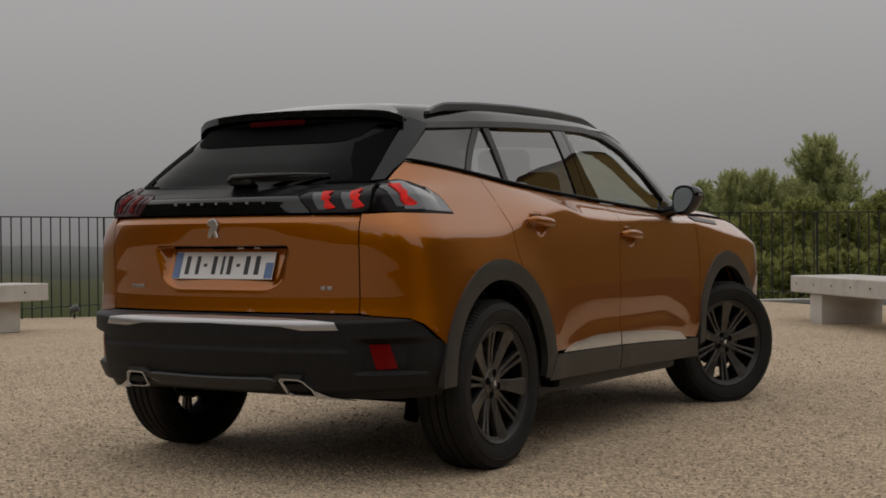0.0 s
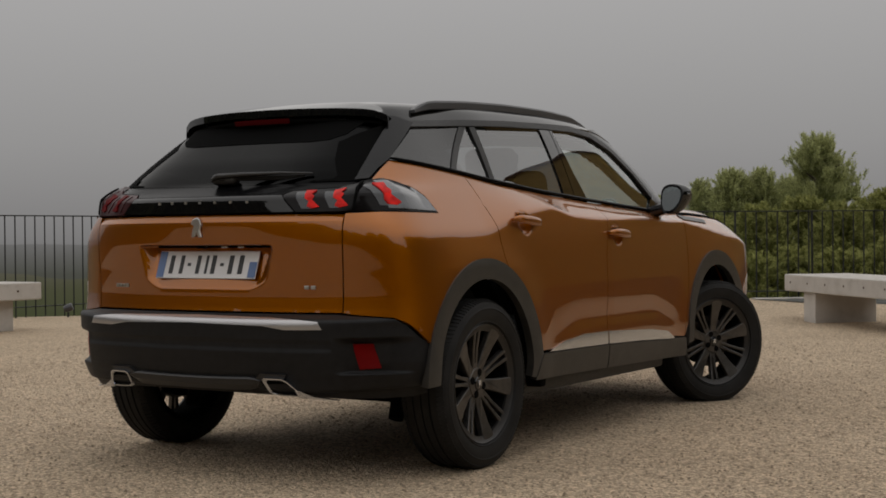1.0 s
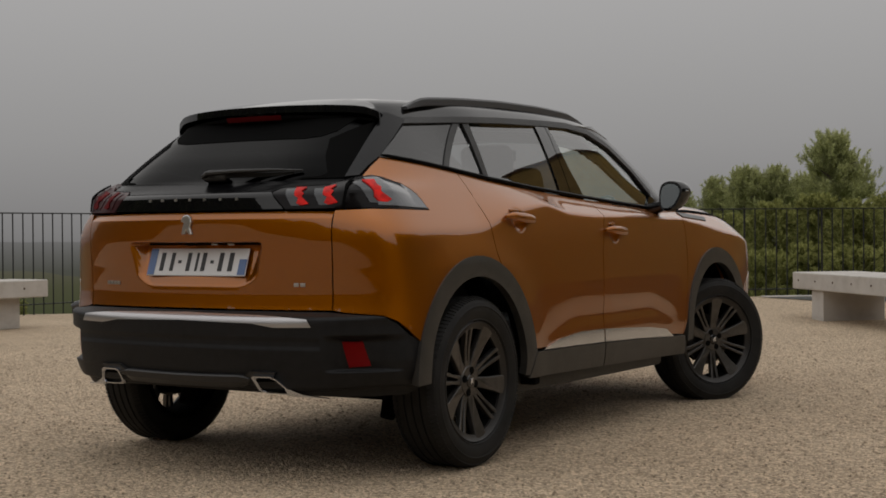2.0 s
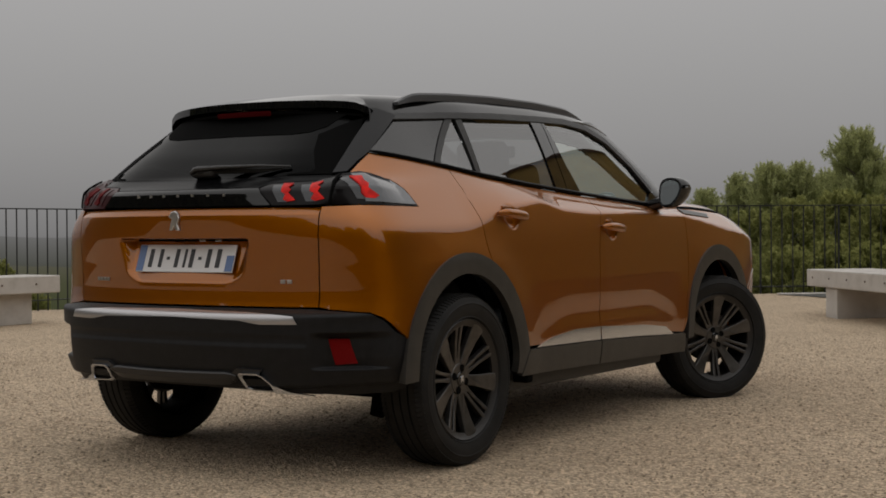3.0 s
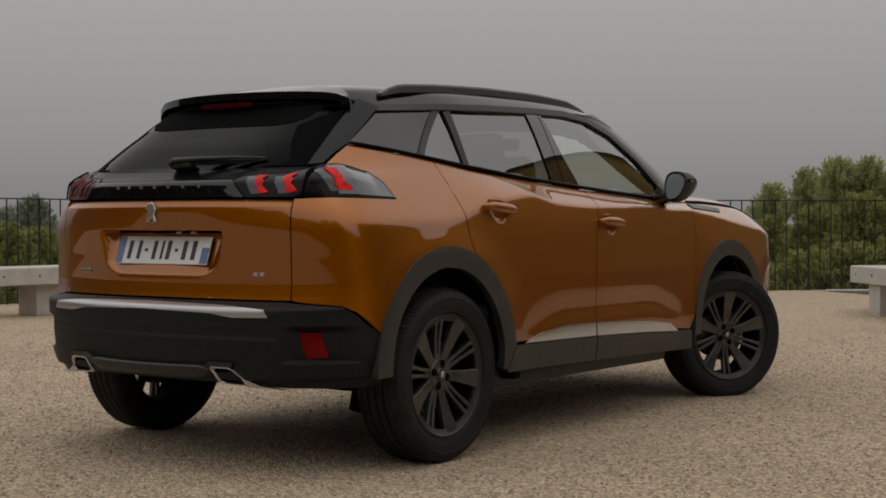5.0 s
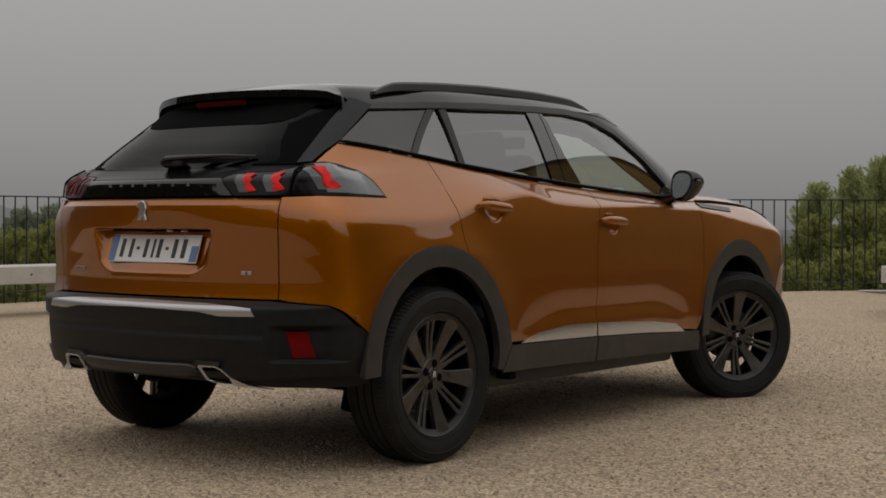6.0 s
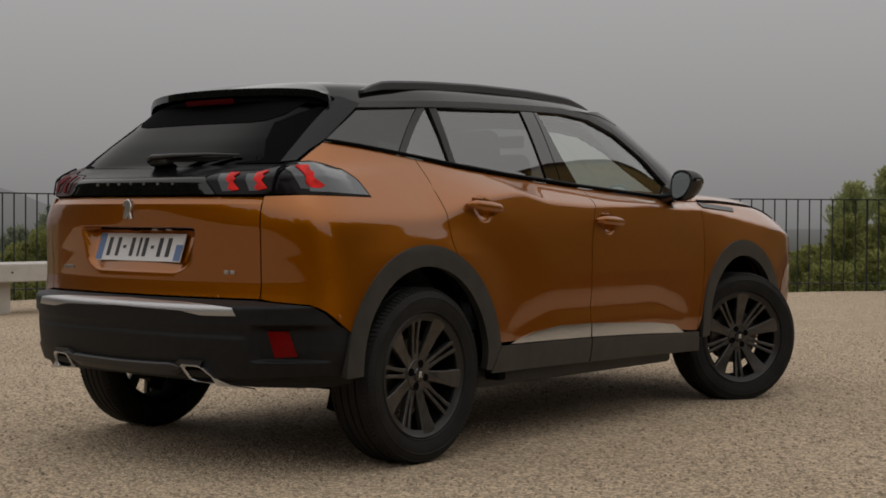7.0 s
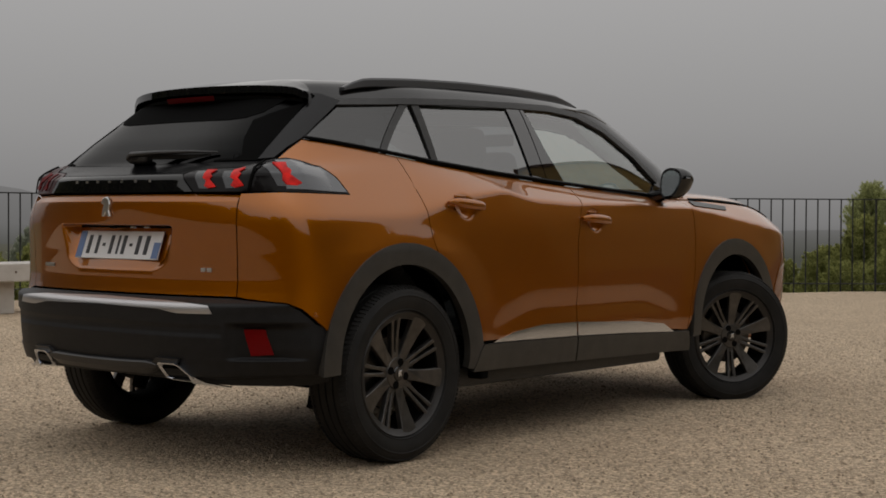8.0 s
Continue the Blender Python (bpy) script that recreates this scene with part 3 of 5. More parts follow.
front_doors = both("front_door", front_door_outline, PAINT, du=0.007, dv=0.009, shape=dents((1.292, 0.922, 0.046)))
fender = a_line_in[::-1] + arc(ARCH_F, ARCH_Z, 0.43, 163, 17) + [("y", 3.02, 0.56), ("y", 3.16, 0.70), ("y", 3.27, 0.82), ("y", 3.24, 0.93), ("y", 3.12, 0.990), ("y", 3.0, 1.009), ("y", 2.75, 1.018), ("y", 2.5, 1.027)]
both("front_fender", fender, PAINT, du=0.02)
nose = [("y", 3.03, 0.55), ("y", 3.02, 0.40), ("y", 3.0, 0.27), ("q", 1.7, 0.26), ("q", 2.0, 0.26), ("q", 2.0, 0.80), ("q", 1.75, 0.80), ("y", 3.28, 0.815), ("y", 3.17, 0.70)]
both("front_bumper", nose, PAINT, du=0.02)
head = [("y", 3.235, 0.90), ("y", 3.29, 0.82), ("q", 1.62, 0.81), ("q", 1.70, 0.90), ("y", 3.31, 0.955)]
both("headlamp", head, LAMPGREY, du=0.02, right_label="clear headlamp")


def plate_recess(p):
    """The sloping bay for the number plate, deepest under its upper lip."""
    x, z = np.abs(p[:, 0] - 0.008), p[:, 2]
    half = 0.298 + 0.036 * np.clip((z - 0.73) / 0.15, 0, 1) - 0.05 * np.clip((0.78 - z) / 0.05, 0, 1) ** 2
    side = np.clip((half - x) / 0.045, 0, 1)
    top = np.clip((0.897 - z) / 0.010, 0, 1)
    ease = lambda t: t * t * (3 - 2 * t)
    slope = np.clip((z - 0.726) / 0.159, 0, 1)
    low = np.clip((z - 0.714) / 0.02, 0, 1)
    brow = 0.012 * np.clip((z - 0.984) / 0.027, 0, 1)
    return -brow - ease(side) * ease(top) * low * (0.002 + 0.066 * slope)


gate = mirrored([("x", 0, 0.647), ("x", 0.6065, 0.645), ("x", 0.6075, 0.75), ("x", 0.6105, 0.88), ("x", 0.6085, 1.011), ("x", 0, 1.009)])
tailgate = panel("tailgate", gate, PAINT, car, du=0.0045, dv=0.0045, shape=plate_recess)
TAIL["rear"], TAIL["round"], TAIL["bow"] = None, None, None
hood_rows = []
for y in np.linspace(2.16, 3.42, 34):
    z = float(BELT(y)) - 0.006
    x = float(skin(way("y", y, z), z)[0])
    drop = 0.06 * max(0, (y - 3.1) / 0.25) ** 2
    hood_rows.append([(x * u, y, z - drop + 0.030 * (1 - abs(u) ** 14) + 0.030 * (1 - abs(u) ** 2.4)) for u in np.sin(np.linspace(-1, 1, 41) * np.pi / 2)])


def sheet(name, rows, mat, parent, label="", thick=0.0):
    """A smooth skin through rows of points, with a thickness downwards."""
    n, k = len(rows), len(rows[0])
    verts = [p for r in rows for p in r]
    faces = [(i * k + j, i * k + j + 1, (i + 1) * k + j + 1, (i + 1) * k + j) for i in range(n - 1) for j in range(k - 1)]
    if thick:
        m = len(verts)
        verts += [(x, y, z - thick) for x, y, z in verts]
        faces += [tuple(m + i for i in f[::-1]) for f in faces]
        edge = [j for j in range(k)] + [i * k + k - 1 for i in range(1, n)] + [(n - 1) * k + j for j in range(k - 2, -1, -1)] + [i * k for i in range(n - 2, 0, -1)]
        faces += [(a, a + m, b + m, b) for a, b in zip(edge, edge[1:] + edge[:1])]
    ob = mesh_object(name, verts, faces, mat, parent, label)
    if thick:
        ob.data.set_sharp_from_angle(angle=radians(40))
    return ob


sheet("hood", hood_rows, PAINT, car, thick=0.02)

# black band, ledge and tail lamps
strip = mirrored([("x", 0, 1.015), ("x", 0.425, 1.018), ("x", 0.365, 1.080), ("x", 0, 1.077)])
panel("tail_strip", strip, GLOSS, car, lift=0.002, label="gloss black band between the tail lamps")
ledge = mirrored([("x", 0, 1.080), ("x", 0.36, 1.084), ("x", 0.39, 1.099), ("x", 0.55, 1.108), ("x", 0.58, 1.120), ("x", 0.575, 1.130), ("x", 0, 1.119)])
panel("tailgate_ledge", ledge, LEDGE, car, du=0.006, dv=0.005)
lamp_r = [("x", 0.432, 1.017), ("x", 0.604, 1.018)] + [("y", -0.55, 1.018), ("y", -0.40, 1.016), ("y", -0.252, 1.014), ("y", -0.28, 1.073), ("y", -0.325, 1.114), ("y", -0.40, 1.124), ("y", -0.45, 1.122)]
lamp_r += [("x", 0.578, 1.117), ("x", 0.55, 1.105), ("x", 0.39, 1.096), ("x", 0.37, 1.080)]


def lamp_bulge(p):
    """The lamp's upper edge stands out over the corner of the body."""
    return 0.026 * np.clip((p[:, 2] - 1.016) / 0.05, 0, 1) * np.clip((np.abs(p[:, 0]) - 0.55) / 0.09, 0, 1) * np.clip((-0.33 - p[:, 1]) / 0.12, 0, 1)


lamps = both("tail_lamp", lamp_r, LAMPDARK, du=0.005, dv=0.005, lift=0.001, shape=lamp_bulge, right_label="smoked tail lamp with three red claws")
lens_r = [("y", -0.525, 1.024), ("y", -0.425, 1.022), ("y", -0.262, 1.018), ("y", -0.288, 1.070), ("y", -0.33, 1.106), ("y", -0.42, 1.112), ("y", -0.50, 1.108)]
both("lens", lens_r, LAMPGREY, parent=lamps, du=0.01, dv=0.01, lift=0.005, depth=0.006, shape=lamp_bulge, right_label="pale smoked lens")
cells = []
for cx in (0.440, 0.542):
    cells += both("lens_cell", [("x", cx + 0.014, 1.028), ("x", cx + 0.050, 1.028), ("x", cx + 0.022, 1.092), ("x", cx - 0.026, 1.090)], LAMPCELL, parent=lamps, du=0.01, dv=0.01, lift=0.0035, depth=0.003, shape=lamp_bulge)
cells += both("lens_cell", [("y", -0.548, 1.032), ("y", -0.512, 1.030), ("y", -0.520, 1.098), ("y", -0.552, 1.094)], LAMPCELL, parent=lamps, du=0.01, dv=0.01, lift=0.0035, depth=0.003, shape=lamp_bulge)
for c in cells[1::2]:      # far lamp dulled in colour to fit its look from the camera
    c.data.materials[0] = LAMPRED
for i, cx in enumerate((0.490, 0.588)):
    claw = [("x", cx - 0.040, 1.094), ("x", cx + 0.000, 1.095), ("x", cx - 0.006, 1.080), ("x", cx + 0.010, 1.072), ("x", cx + 0.004, 1.062), ("x", cx + 0.038, 1.034), ("x", cx + 0.006, 1.028), ("x", cx - 0.012, 1.036), ("x", cx - 0.006, 1.056), ("x", cx - 0.026, 1.066)]
    claw = [(k, cx - 0.006 + 0.88 * (v - cx), 1.061 + 0.98 * (z - 1.061)) for k, v, z in claw]
    inner = both("claw", claw, GLOW, parent=lamps, du=0.02, dv=0.02, lift=0.007, depth=0.004, shape=lamp_bulge, right_label="red claw, lit in the right lamp only")
    inner[1].data.materials[0] = DIMRED
claw = [("y", -0.500, 1.102), ("y", -0.447, 1.104), ("y", -0.463, 1.084), ("y", -0.456, 1.074), ("y", -0.470, 1.060), ("y", -0.430, 1.034), ("y", -0.455, 1.027), ("y", -0.500, 1.029), ("y", -0.510, 1.044), ("y", -0.500, 1.062)]
claw = [(k, -0.497 + 0.75 * (v + 0.47), 1.064 + 0.85 * (z - 1.064)) for k, v, z in claw]
outer = both("claw", claw, GLOW, parent=lamps, du=0.02, dv=0.02, lift=0.009, depth=0.006, shape=lamp_bulge, right_label="red claw, lit in the right lamp only")
outer[1].data.materials[0] = DIMRED      # dim red painted in for the little light claws send sideways
lamps[1].data.materials[0] = LAMPRED
both("lamp_joint", stroke([("x", 0.636, 1.019), ("x", 0.628, 1.060), ("x", 0.610, 1.110)], 0.0035), DARK, parent=lamps, lift=0.011, depth=0.006, shape=lamp_bulge)

# rear window, side blades, spoiler
backlight = mirrored([("x", 0, 1.120), ("x", 0.572, 1.132), ("x", 0.55, 1.22), ("x", 0.494, 1.372), ("x", 0, 1.392)])
panel("rear_window", backlight, BACKLIGHT, car, depth=0.004, du=0.0193)
# black band paints in the spoiler's reflection across the top of the glass
panel("window_border", mirrored([("x", 0, 1.298), ("x", 0.30, 1.296), ("x", 0.37, 1.303), ("x", 0.415, 1.325), ("x", 0.44, 1.378), ("x", 0, 1.390)]), DARK, car, lift=0.002, depth=0.003, du=0.0193, label="black band painted as the spoiler's reflection in the glass")
both("window_border", [("x", 0.425, 1.30), ("x", 0.412, 1.293), ("x", 0.455, 1.22), ("x", 0.505, 1.155), ("x", 0.498, 1.142), ("x", 0.42, 1.135), ("x", 0.42, 1.131), ("x", 0.572, 1.1335), ("x", 0.55, 1.22), ("x", 0.496, 1.366)], DARK, lift=0.002, depth=0.003)
blade = [("x", 0.570, 1.132), ("y", -0.47, 1.138), ("y", -0.40, 1.180), ("y", -0.322, 1.219), ("y", -0.062, 1.376), ("y", -0.13, 1.40), ("y", -0.16, 1.40), ("x", 0.496, 1.388), ("x", 0.548, 1.22)]
both("rear_blade", blade, FIN, lift=0.010, depth=0.025, right_label="gloss black fin beside the rear window")
both("pillar_lining", [("x", 0.52, 1.15), ("y", -0.45, 1.15), ("y", -0.29, 1.225), ("y", -0.02, 1.39), ("y", -0.10, 1.41), ("x", 0.45, 1.39)], DARK, lift=-0.014, depth=0.006)
ROOF_Z = table([(-0.35, 1.385), (-0.1, 1.388), (0.27, 1.402), (1.0, 1.43), (1.3, 1.438), (1.45, 1.441), (1.62, 1.43), (1.80, 1.39)], 0.04)
CROWN = table([(-0.36, 1.448), (-0.2, 1.475), (0.0, 1.493), (0.6, 1.508), (1.1, 1.508), (1.4, 1.500), (1.80, 1.440)], 0.06)
SIDE = table([(0, 0), (0.03, 0.22), (0.085, 0.60), (0.17, 0.77), (0.34, 0.90), (0.67, 0.98), (1, 1)], 0.012)


def cross(half, y, z, rise, n=24):
    """The roof's section from edge to edge: steep shoulders and a flat crown."""
    inward = np.linspace(0, 1, n) ** 1.8
    lift = np.clip(SIDE(inward), 0, 1)
    right = [(half + 0.003, y, z - 0.024)] + [(half * (1 - d), y, z + rise * h) for d, h in zip(inward, lift)]
    return [(-x, y, h) for x, y, h in right[:-1]] + right[::-1]


roof_rows = []
for y in np.linspace(-0.16, 1.78, 50):
    z = float(ROOF_Z(y))
    roof_rows.append(cross(float(skin(way("y", y, z), z)[0]) + 0.003, y, z, float(CROWN(y)) - z))
sheet("roof", roof_rows, GLOSS, car, "gloss black roof", thick=0.02)
spoiler_rows = []
first = roof_rows[0]
last = cross(0.522, 0.0, 1.404, 0.034)
for v in np.linspace(0, 1, 14):
    row = []
    for (x0, y0, z0), (x1, y1, z1) in zip(first, last):
        lip = -0.364 + 0.146 * abs(x1 / 0.522) ** 2.2
        row.append((x0 + (x1 - x0) * v, y0 + (lip - y0) * v, z0 + (z1 - z0) * v ** 1.15))
    spoiler_rows.append(row)
spoiler = sheet("spoiler", spoiler_rows, GLOSS, car, "gloss black roof spoiler", thick=0.028)
under_rows = [[(u * 0.492 * (1 - 0.05 * v), -0.352 + 0.140 * abs(u) ** 2.2 + 0.075 * v - 0.02 * v * v, 1.398 - 0.018 * abs(u) ** 3 - 0.048 * v - 0.012 * abs(u) * v) for u in np.linspace(-1, 1, 31)] for v in np.linspace(0, 1, 8)]
sheet("spoiler_underside", under_rows, DARK, spoiler, thick=0.01)
sheet("brake_lamp", [[(u * 0.14, -0.3625 + 0.140 * abs(u * 0.27) ** 2.2 + 0.006 * v, 1.400 - 0.014 * v) for u in np.linspace(-1, 1, 9)] for v in (0, 1)], BRAKE, spoiler, "high-level red brake lamp", thick=0.005)

# side windows and their black frames
qwin = [("y", -0.315, 1.224), ("y", 0.035, 1.188), ("y", 0.245, 1.388), ("y", -0.055, 1.372)]
both("quarter_window", qwin, QUARTER, lift=-0.004, depth=0.004, du=0.02)
vent = [("y", 0.068, 1.184), ("y", 0.325, 1.155), ("y", 0.285, 1.38), ("y", 0.275, 1.383)]
rwin = [("y", 0.375, 1.150), ("y", 0.6, 1.126), ("y", 1.005, 1.098), ("y", 0.905, 1.412), ("y", 0.6, 1.405), ("y", 0.335, 1.392)]
fwin = [("y", 1.258, 1.088), ("y", 1.6, 1.066), ("y", 1.985, 1.048), ("y", 2.055, 1.115), ("y", 1.90, 1.228), ("y", 1.66, 1.345), ("y", 1.45, 1.402), ("y", 1.20, 1.418), ("y", 1.038, 1.416), ("y", 1.15, 1.22)]
for i in range(2):
    panel("window", outline_ways(rwin), PRIVACY, rear_doors[i], lift=-0.006, depth=0.004, du=0.02, flip=bool(i), label="tinted rear door glass")
    panel("fixed_window", outline_ways(vent), PRIVACY, rear_doors[i], lift=-0.006, depth=0.004, du=0.02, flip=bool(i), label="small fixed pane")
    panel("window", outline_ways(fwin), CLEAR, front_doors[i], lift=-0.008, depth=0.004, du=0.02, flip=bool(i), label="clear green-tinted glass")
top_line = [("y", -0.10, 1.373), ("y", 0.26, 1.397), ("y", 0.6, 1.413), ("y", 1.0, 1.424), ("y", 1.25, 1.428), ("y", 1.46, 1.413), ("y", 1.67, 1.356), ("y", 1.91, 1.24), ("y", 2.075, 1.118)]
frames = {"roof_trim": (stroke(top_line, 0.012, 0.016), GRAIN, 0.006),
          "door_frame": (stroke([("y", 0.052, 1.184), ("y", 0.275, 1.394)], 0.014), GRAIN, 0.001), "window_divider": (stroke([("y", 0.355, 1.150), ("y", 0.325, 1.386)], 0.018, 0.020), GRAIN, 0.001),
          "pillar_cover": ([("y", 1.012, 1.094), ("y", 1.112, 1.090), ("y", 1.005, 1.415), ("y", 0.912, 1.413)], PILLAR, 0.001)}
for name, (poly, mat, lift) in frames.items():
    both(name, poly, mat, lift=lift, depth=0.012)
for sgn in (1, -1):
    bead = []
    for y in np.linspace(-0.325, 2.03, 60):
        z = float(np.interp(y, [-0.33, 0.05, 0.36, 0.7, 1.2, 1.6, 2.03], [1.222, 1.180, 1.147, 1.117, 1.084, 1.062, 1.040]))
        q = way("y", y, z)
        p = skin(q, z) + skin_normal(q, z) * 0.003 + (0, 0, 0.005)
        bead.append((sgn * p[0], p[1], p[2]))
    part("belt_trim", tube(bead, [0.003] + [0.0066 + 0.0024 * min(1, k / 18) for k in range(58)] + [0.003], 10), LEDGE, car, "black window-ledge moulding", smooth=True)
both("pillar_cover", [("y", 1.118, 1.090), ("y", 1.254, 1.082), ("y", 1.146, 1.22), ("y", 1.032, 1.418), ("y", 1.012, 1.418)], PILLAR, lift=0.001)
both("window_seal", stroke(top_line, 0.030, 0.034), DARK, lift=-0.013, depth=0.004)
both("windscreen_pillar", [("y", 2.06, 1.04), ("y", 2.33, 1.055), ("y", 2.285, 1.165), ("y", 2.115, 1.297), ("y", 1.875, 1.408), ("y", 1.64, 1.452), ("y", 1.46, 1.440), ("y", 1.67, 1.368), ("y", 1.92, 1.252), ("y", 2.085, 1.130), ("y", 2.0, 1.05)], FIN, lift=0.0, du=0.006, dv=0.008)
both("mirror_base", [("y", 1.99, 1.046), ("y", 2.10, 1.040), ("y", 2.10, 1.115), ("y", 2.065, 1.118)], GLOSS, lift=0.001)
both("fender_trim", [("y", 2.28, 0.998), ("y", 2.62, 0.978), ("y", 2.66, 0.998), ("y", 2.30, 1.022)], TRIMDARK, lift=0.004, right_label="satin dark fender badge strip")
both("hood_gap", stroke([("y", 2.33, 1.030), ("y", 2.5, 1.031), ("y", 2.75, 1.022), ("y", 3.0, 1.011), ("y", 3.12, 0.996), ("y", 3.24, 0.950)], 0.006), DARK, lift=0.004, depth=0.01)
screen = [("q", 1.16, 1.09), ("q", 2.0, 1.09), ("q", 2.0, 1.43), ("q", 1.18, 1.42), ("q", 1.16, 1.3)]
both("windscreen", screen, SCREEN, lift=-0.012, depth=0.004, du=0.02, dv=0.02)

# bumper, cladding, sills
bump = [("x", 0, 0.338), ("x", 0.30, 0.338), ("x", 0.55, 0.328), ("y", -0.56, 0.313), ("y", -0.46, 0.315)]
bump += arc(ARCH_R, ARCH_Z, 0.370, 189, 164, 7) + arc(ARCH_R, ARCH_Z, 0.440, 163, 161, 2) + [("y", -0.485, 0.550), ("y", -0.535, 0.598), ("y", -0.575, 0.619), ("x", 0.65, 0.630), ("x", 0.597, 0.635), ("x", 0, 0.637)]


def bumper_shape(p):
    """Soft steps: the pressed band, a shelf under it and the reflector bays."""
    x, z = np.abs(p[:, 0]), p[:, 2]
    step = lambda a, b, v: np.clip((v - a) / (b - a), 0, 1)
    d = -0.004 * step(0.548, 0.530, z) * step(0.50, 0.515, z) * (x < 0.60)
    d = d - 0.014 * step(0.36, 0.35, z)
    bay = step(0.61, 0.66, x) * step(0.83, 0.78, x) * step(0.418, 0.430, z) * step(0.556, 0.536, z)
    d = d - 0.022 * step(0.46, 0.33, z) * step(0.60, 0.76, x)      # the corner tucks in
    return d - 0.034 * bay


rear_bumper = panel("rear_bumper", mirrored(bump), BUMPER, car, lift=0.004, du=0.008, dv=0.008, shape=bumper_shape, label="grained black plastic bumper", depth=0.03)
trim = mirrored([("x", 0, 0.603), ("x", 0.34, 0.597), ("x", 0.43, 0.584), ("x", 0.572, 0.586), ("x", 0.556, 0.612), ("x", 0.36, 0.621), ("x", 0, 0.626)])
panel("chrome_strip", trim, BRUSHED, rear_bumper, lift=0.007, depth=0.006, dv=0.006)
for i in range(2):
    panel("reflector", outline_ways([("x", 0.690, 0.436), ("x", 0.756, 0.441), ("x", 0.736, 0.532), ("x", 0.672, 0.532)]), RED, rear_bumper, lift=-0.024, depth=0.02, flip=bool(i), label="red reflector")
    s = -1 if i else 1
    pipe_out = rounded([(0.336, 0.370), (0.342, 0.338), (0.440, 0.334), (0.490, 0.334), (0.462, 0.366), (0.432, 0.406), (0.384, 0.406), (0.331, 0.406)], 1)
    ring = [(u * s, v) for u, v in pipe_out]
    k5 = len(ring)
    mid = (sum(u for u, v in ring) / k5, sum(v for u, v in ring) / k5)
    face_y = lambda u, v: -0.792 + 0.75 * (0.408 - v) + 0.12 * max(0, abs(u) - 0.31)
    bm = bmesh.new()
    loops = []
    for scale, dy in ((1.0, 0.08), (1.0, 0.0), (0.96, -0.008), (0.82, -0.010), (0.70, -0.003), (0.67, 0.09)):
        loop = []
        for u, v in ring:
            a, b = mid[0] + (u - mid[0]) * (scale + (1 - scale) * 0.35), mid[1] + (v - mid[1]) * scale
            loop.append(bm.verts.new((a, face_y(a, b) + dy, b)))
        loops.append(loop)
    for r0, r1 in zip(loops, loops[1:]):
        for k in range(k5):
            bm.faces.new((r0[k], r0[(k + 1) % k5], r1[(k + 1) % k5], r1[k]))
    bmesh.ops.recalc_face_normals(bm, faces=bm.faces)
    tail = part("exhaust_finisher", bm, CHROME, rear_bumper, "chrome tailpipe surround")
    # black plate stands in for the shade inside the tailpipe
    bm = bmesh.new()
    bm.faces.new([bm.verts.new((mid[0] + (u - mid[0]) * 0.80, face_y(u, v) + 0.010, mid[1] + (v - mid[1]) * 0.74)) for u, v in ring])
    bmesh.ops.solidify(bm, geom=bm.faces[:], thickness=0.01)
    part("opening", bm, DARK, tail)
    panel("finisher_tail", outline_ways([("x", 0.462, 0.334), ("x", 0.605, 0.327), ("x", 0.52, 0.340), ("x", 0.452, 0.368)]), CHROME, rear_bumper, lift=0.006, depth=0.006, flip=bool(i))
    panel("finisher_wing", outline_ways([("x", 0.275, 0.392), ("x", 0.326, 0.424), ("x", 0.432, 0.422), ("x", 0.420, 0.408), ("x", 0.335, 0.409), ("x", 0.305, 0.378)]), TRIMDARK, rear_bumper, lift=0.018, depth=0.016, flip=bool(i))
bm = bmesh.new()      # a blade with a flat top edge that tapers into the tailpipe surrounds
rings = []
for u in np.linspace(-1, 1, 25):
    e = min(1, 6 * (1 - abs(u)) + 0.25)
    z0 = 0.384 + 0.006 * u * u
    y0 = float(skin(way("x", u * 0.325, z0), z0)[1]) - 0.026
    rings.append([bm.verts.new((u * 0.325, y0 + dy, z0 + dz * e)) for dy, dz in ((0.035, 0.026), (0.004, 0.017), (0.0, 0.011), (0.006, -0.012), (0.022, -0.030), (0.05, -0.030))])
for r0, r1 in zip(rings, rings[1:]):
    for k in range(6):
        bm.faces.new((r0[k], r0[(k + 1) % 6], r1[(k + 1) % 6], r1[k]))
bm.faces.new(rings[0])
bm.faces.new(rings[-1])
bmesh.ops.recalc_face_normals(bm, faces=bm.faces)
part("diffuser_bar", bm, TRIMDARK, rear_bumper, "satin dark bar between the tailpipes", smooth=True, angle=25)
TAIL["rear"], TAIL["round"], TAIL["bow"] = REAR_BODY, ROUND_BODY, BOW_BODY
for wy, a0, a1 in ((ARCH_R, 183, -8), (ARCH_F, 184, -8)):
    ring = arc(wy, ARCH_Z, 0.448, a0, a1, 44) + arc(wy, ARCH_Z, 0.368, a1, a0, 40)
    both("arch_cladding", ring, CLADDING, lift=0.007, depth=0.035, du=0.01, dv=0.014, right_label="black plastic wheel-arch trim")
TAIL["rear"], TAIL["round"], TAIL["bow"] = None, None, None
sill_r = [("y", 0.375, 0.318), ("y", 1.104, 0.310), ("y", 1.104, 0.40), ("y", 1.104, 0.415), ("y", 0.43, 0.422), ("y", 0.41, 0.40)]
sill_f = [("y", 1.114, 0.310), ("y", 2.12, 0.290), ("y", 2.105, 0.34), ("y", 2.09, 0.386), ("y", 1.8, 0.390), ("y", 1.5, 0.404), ("y", 1.114, 0.415)]
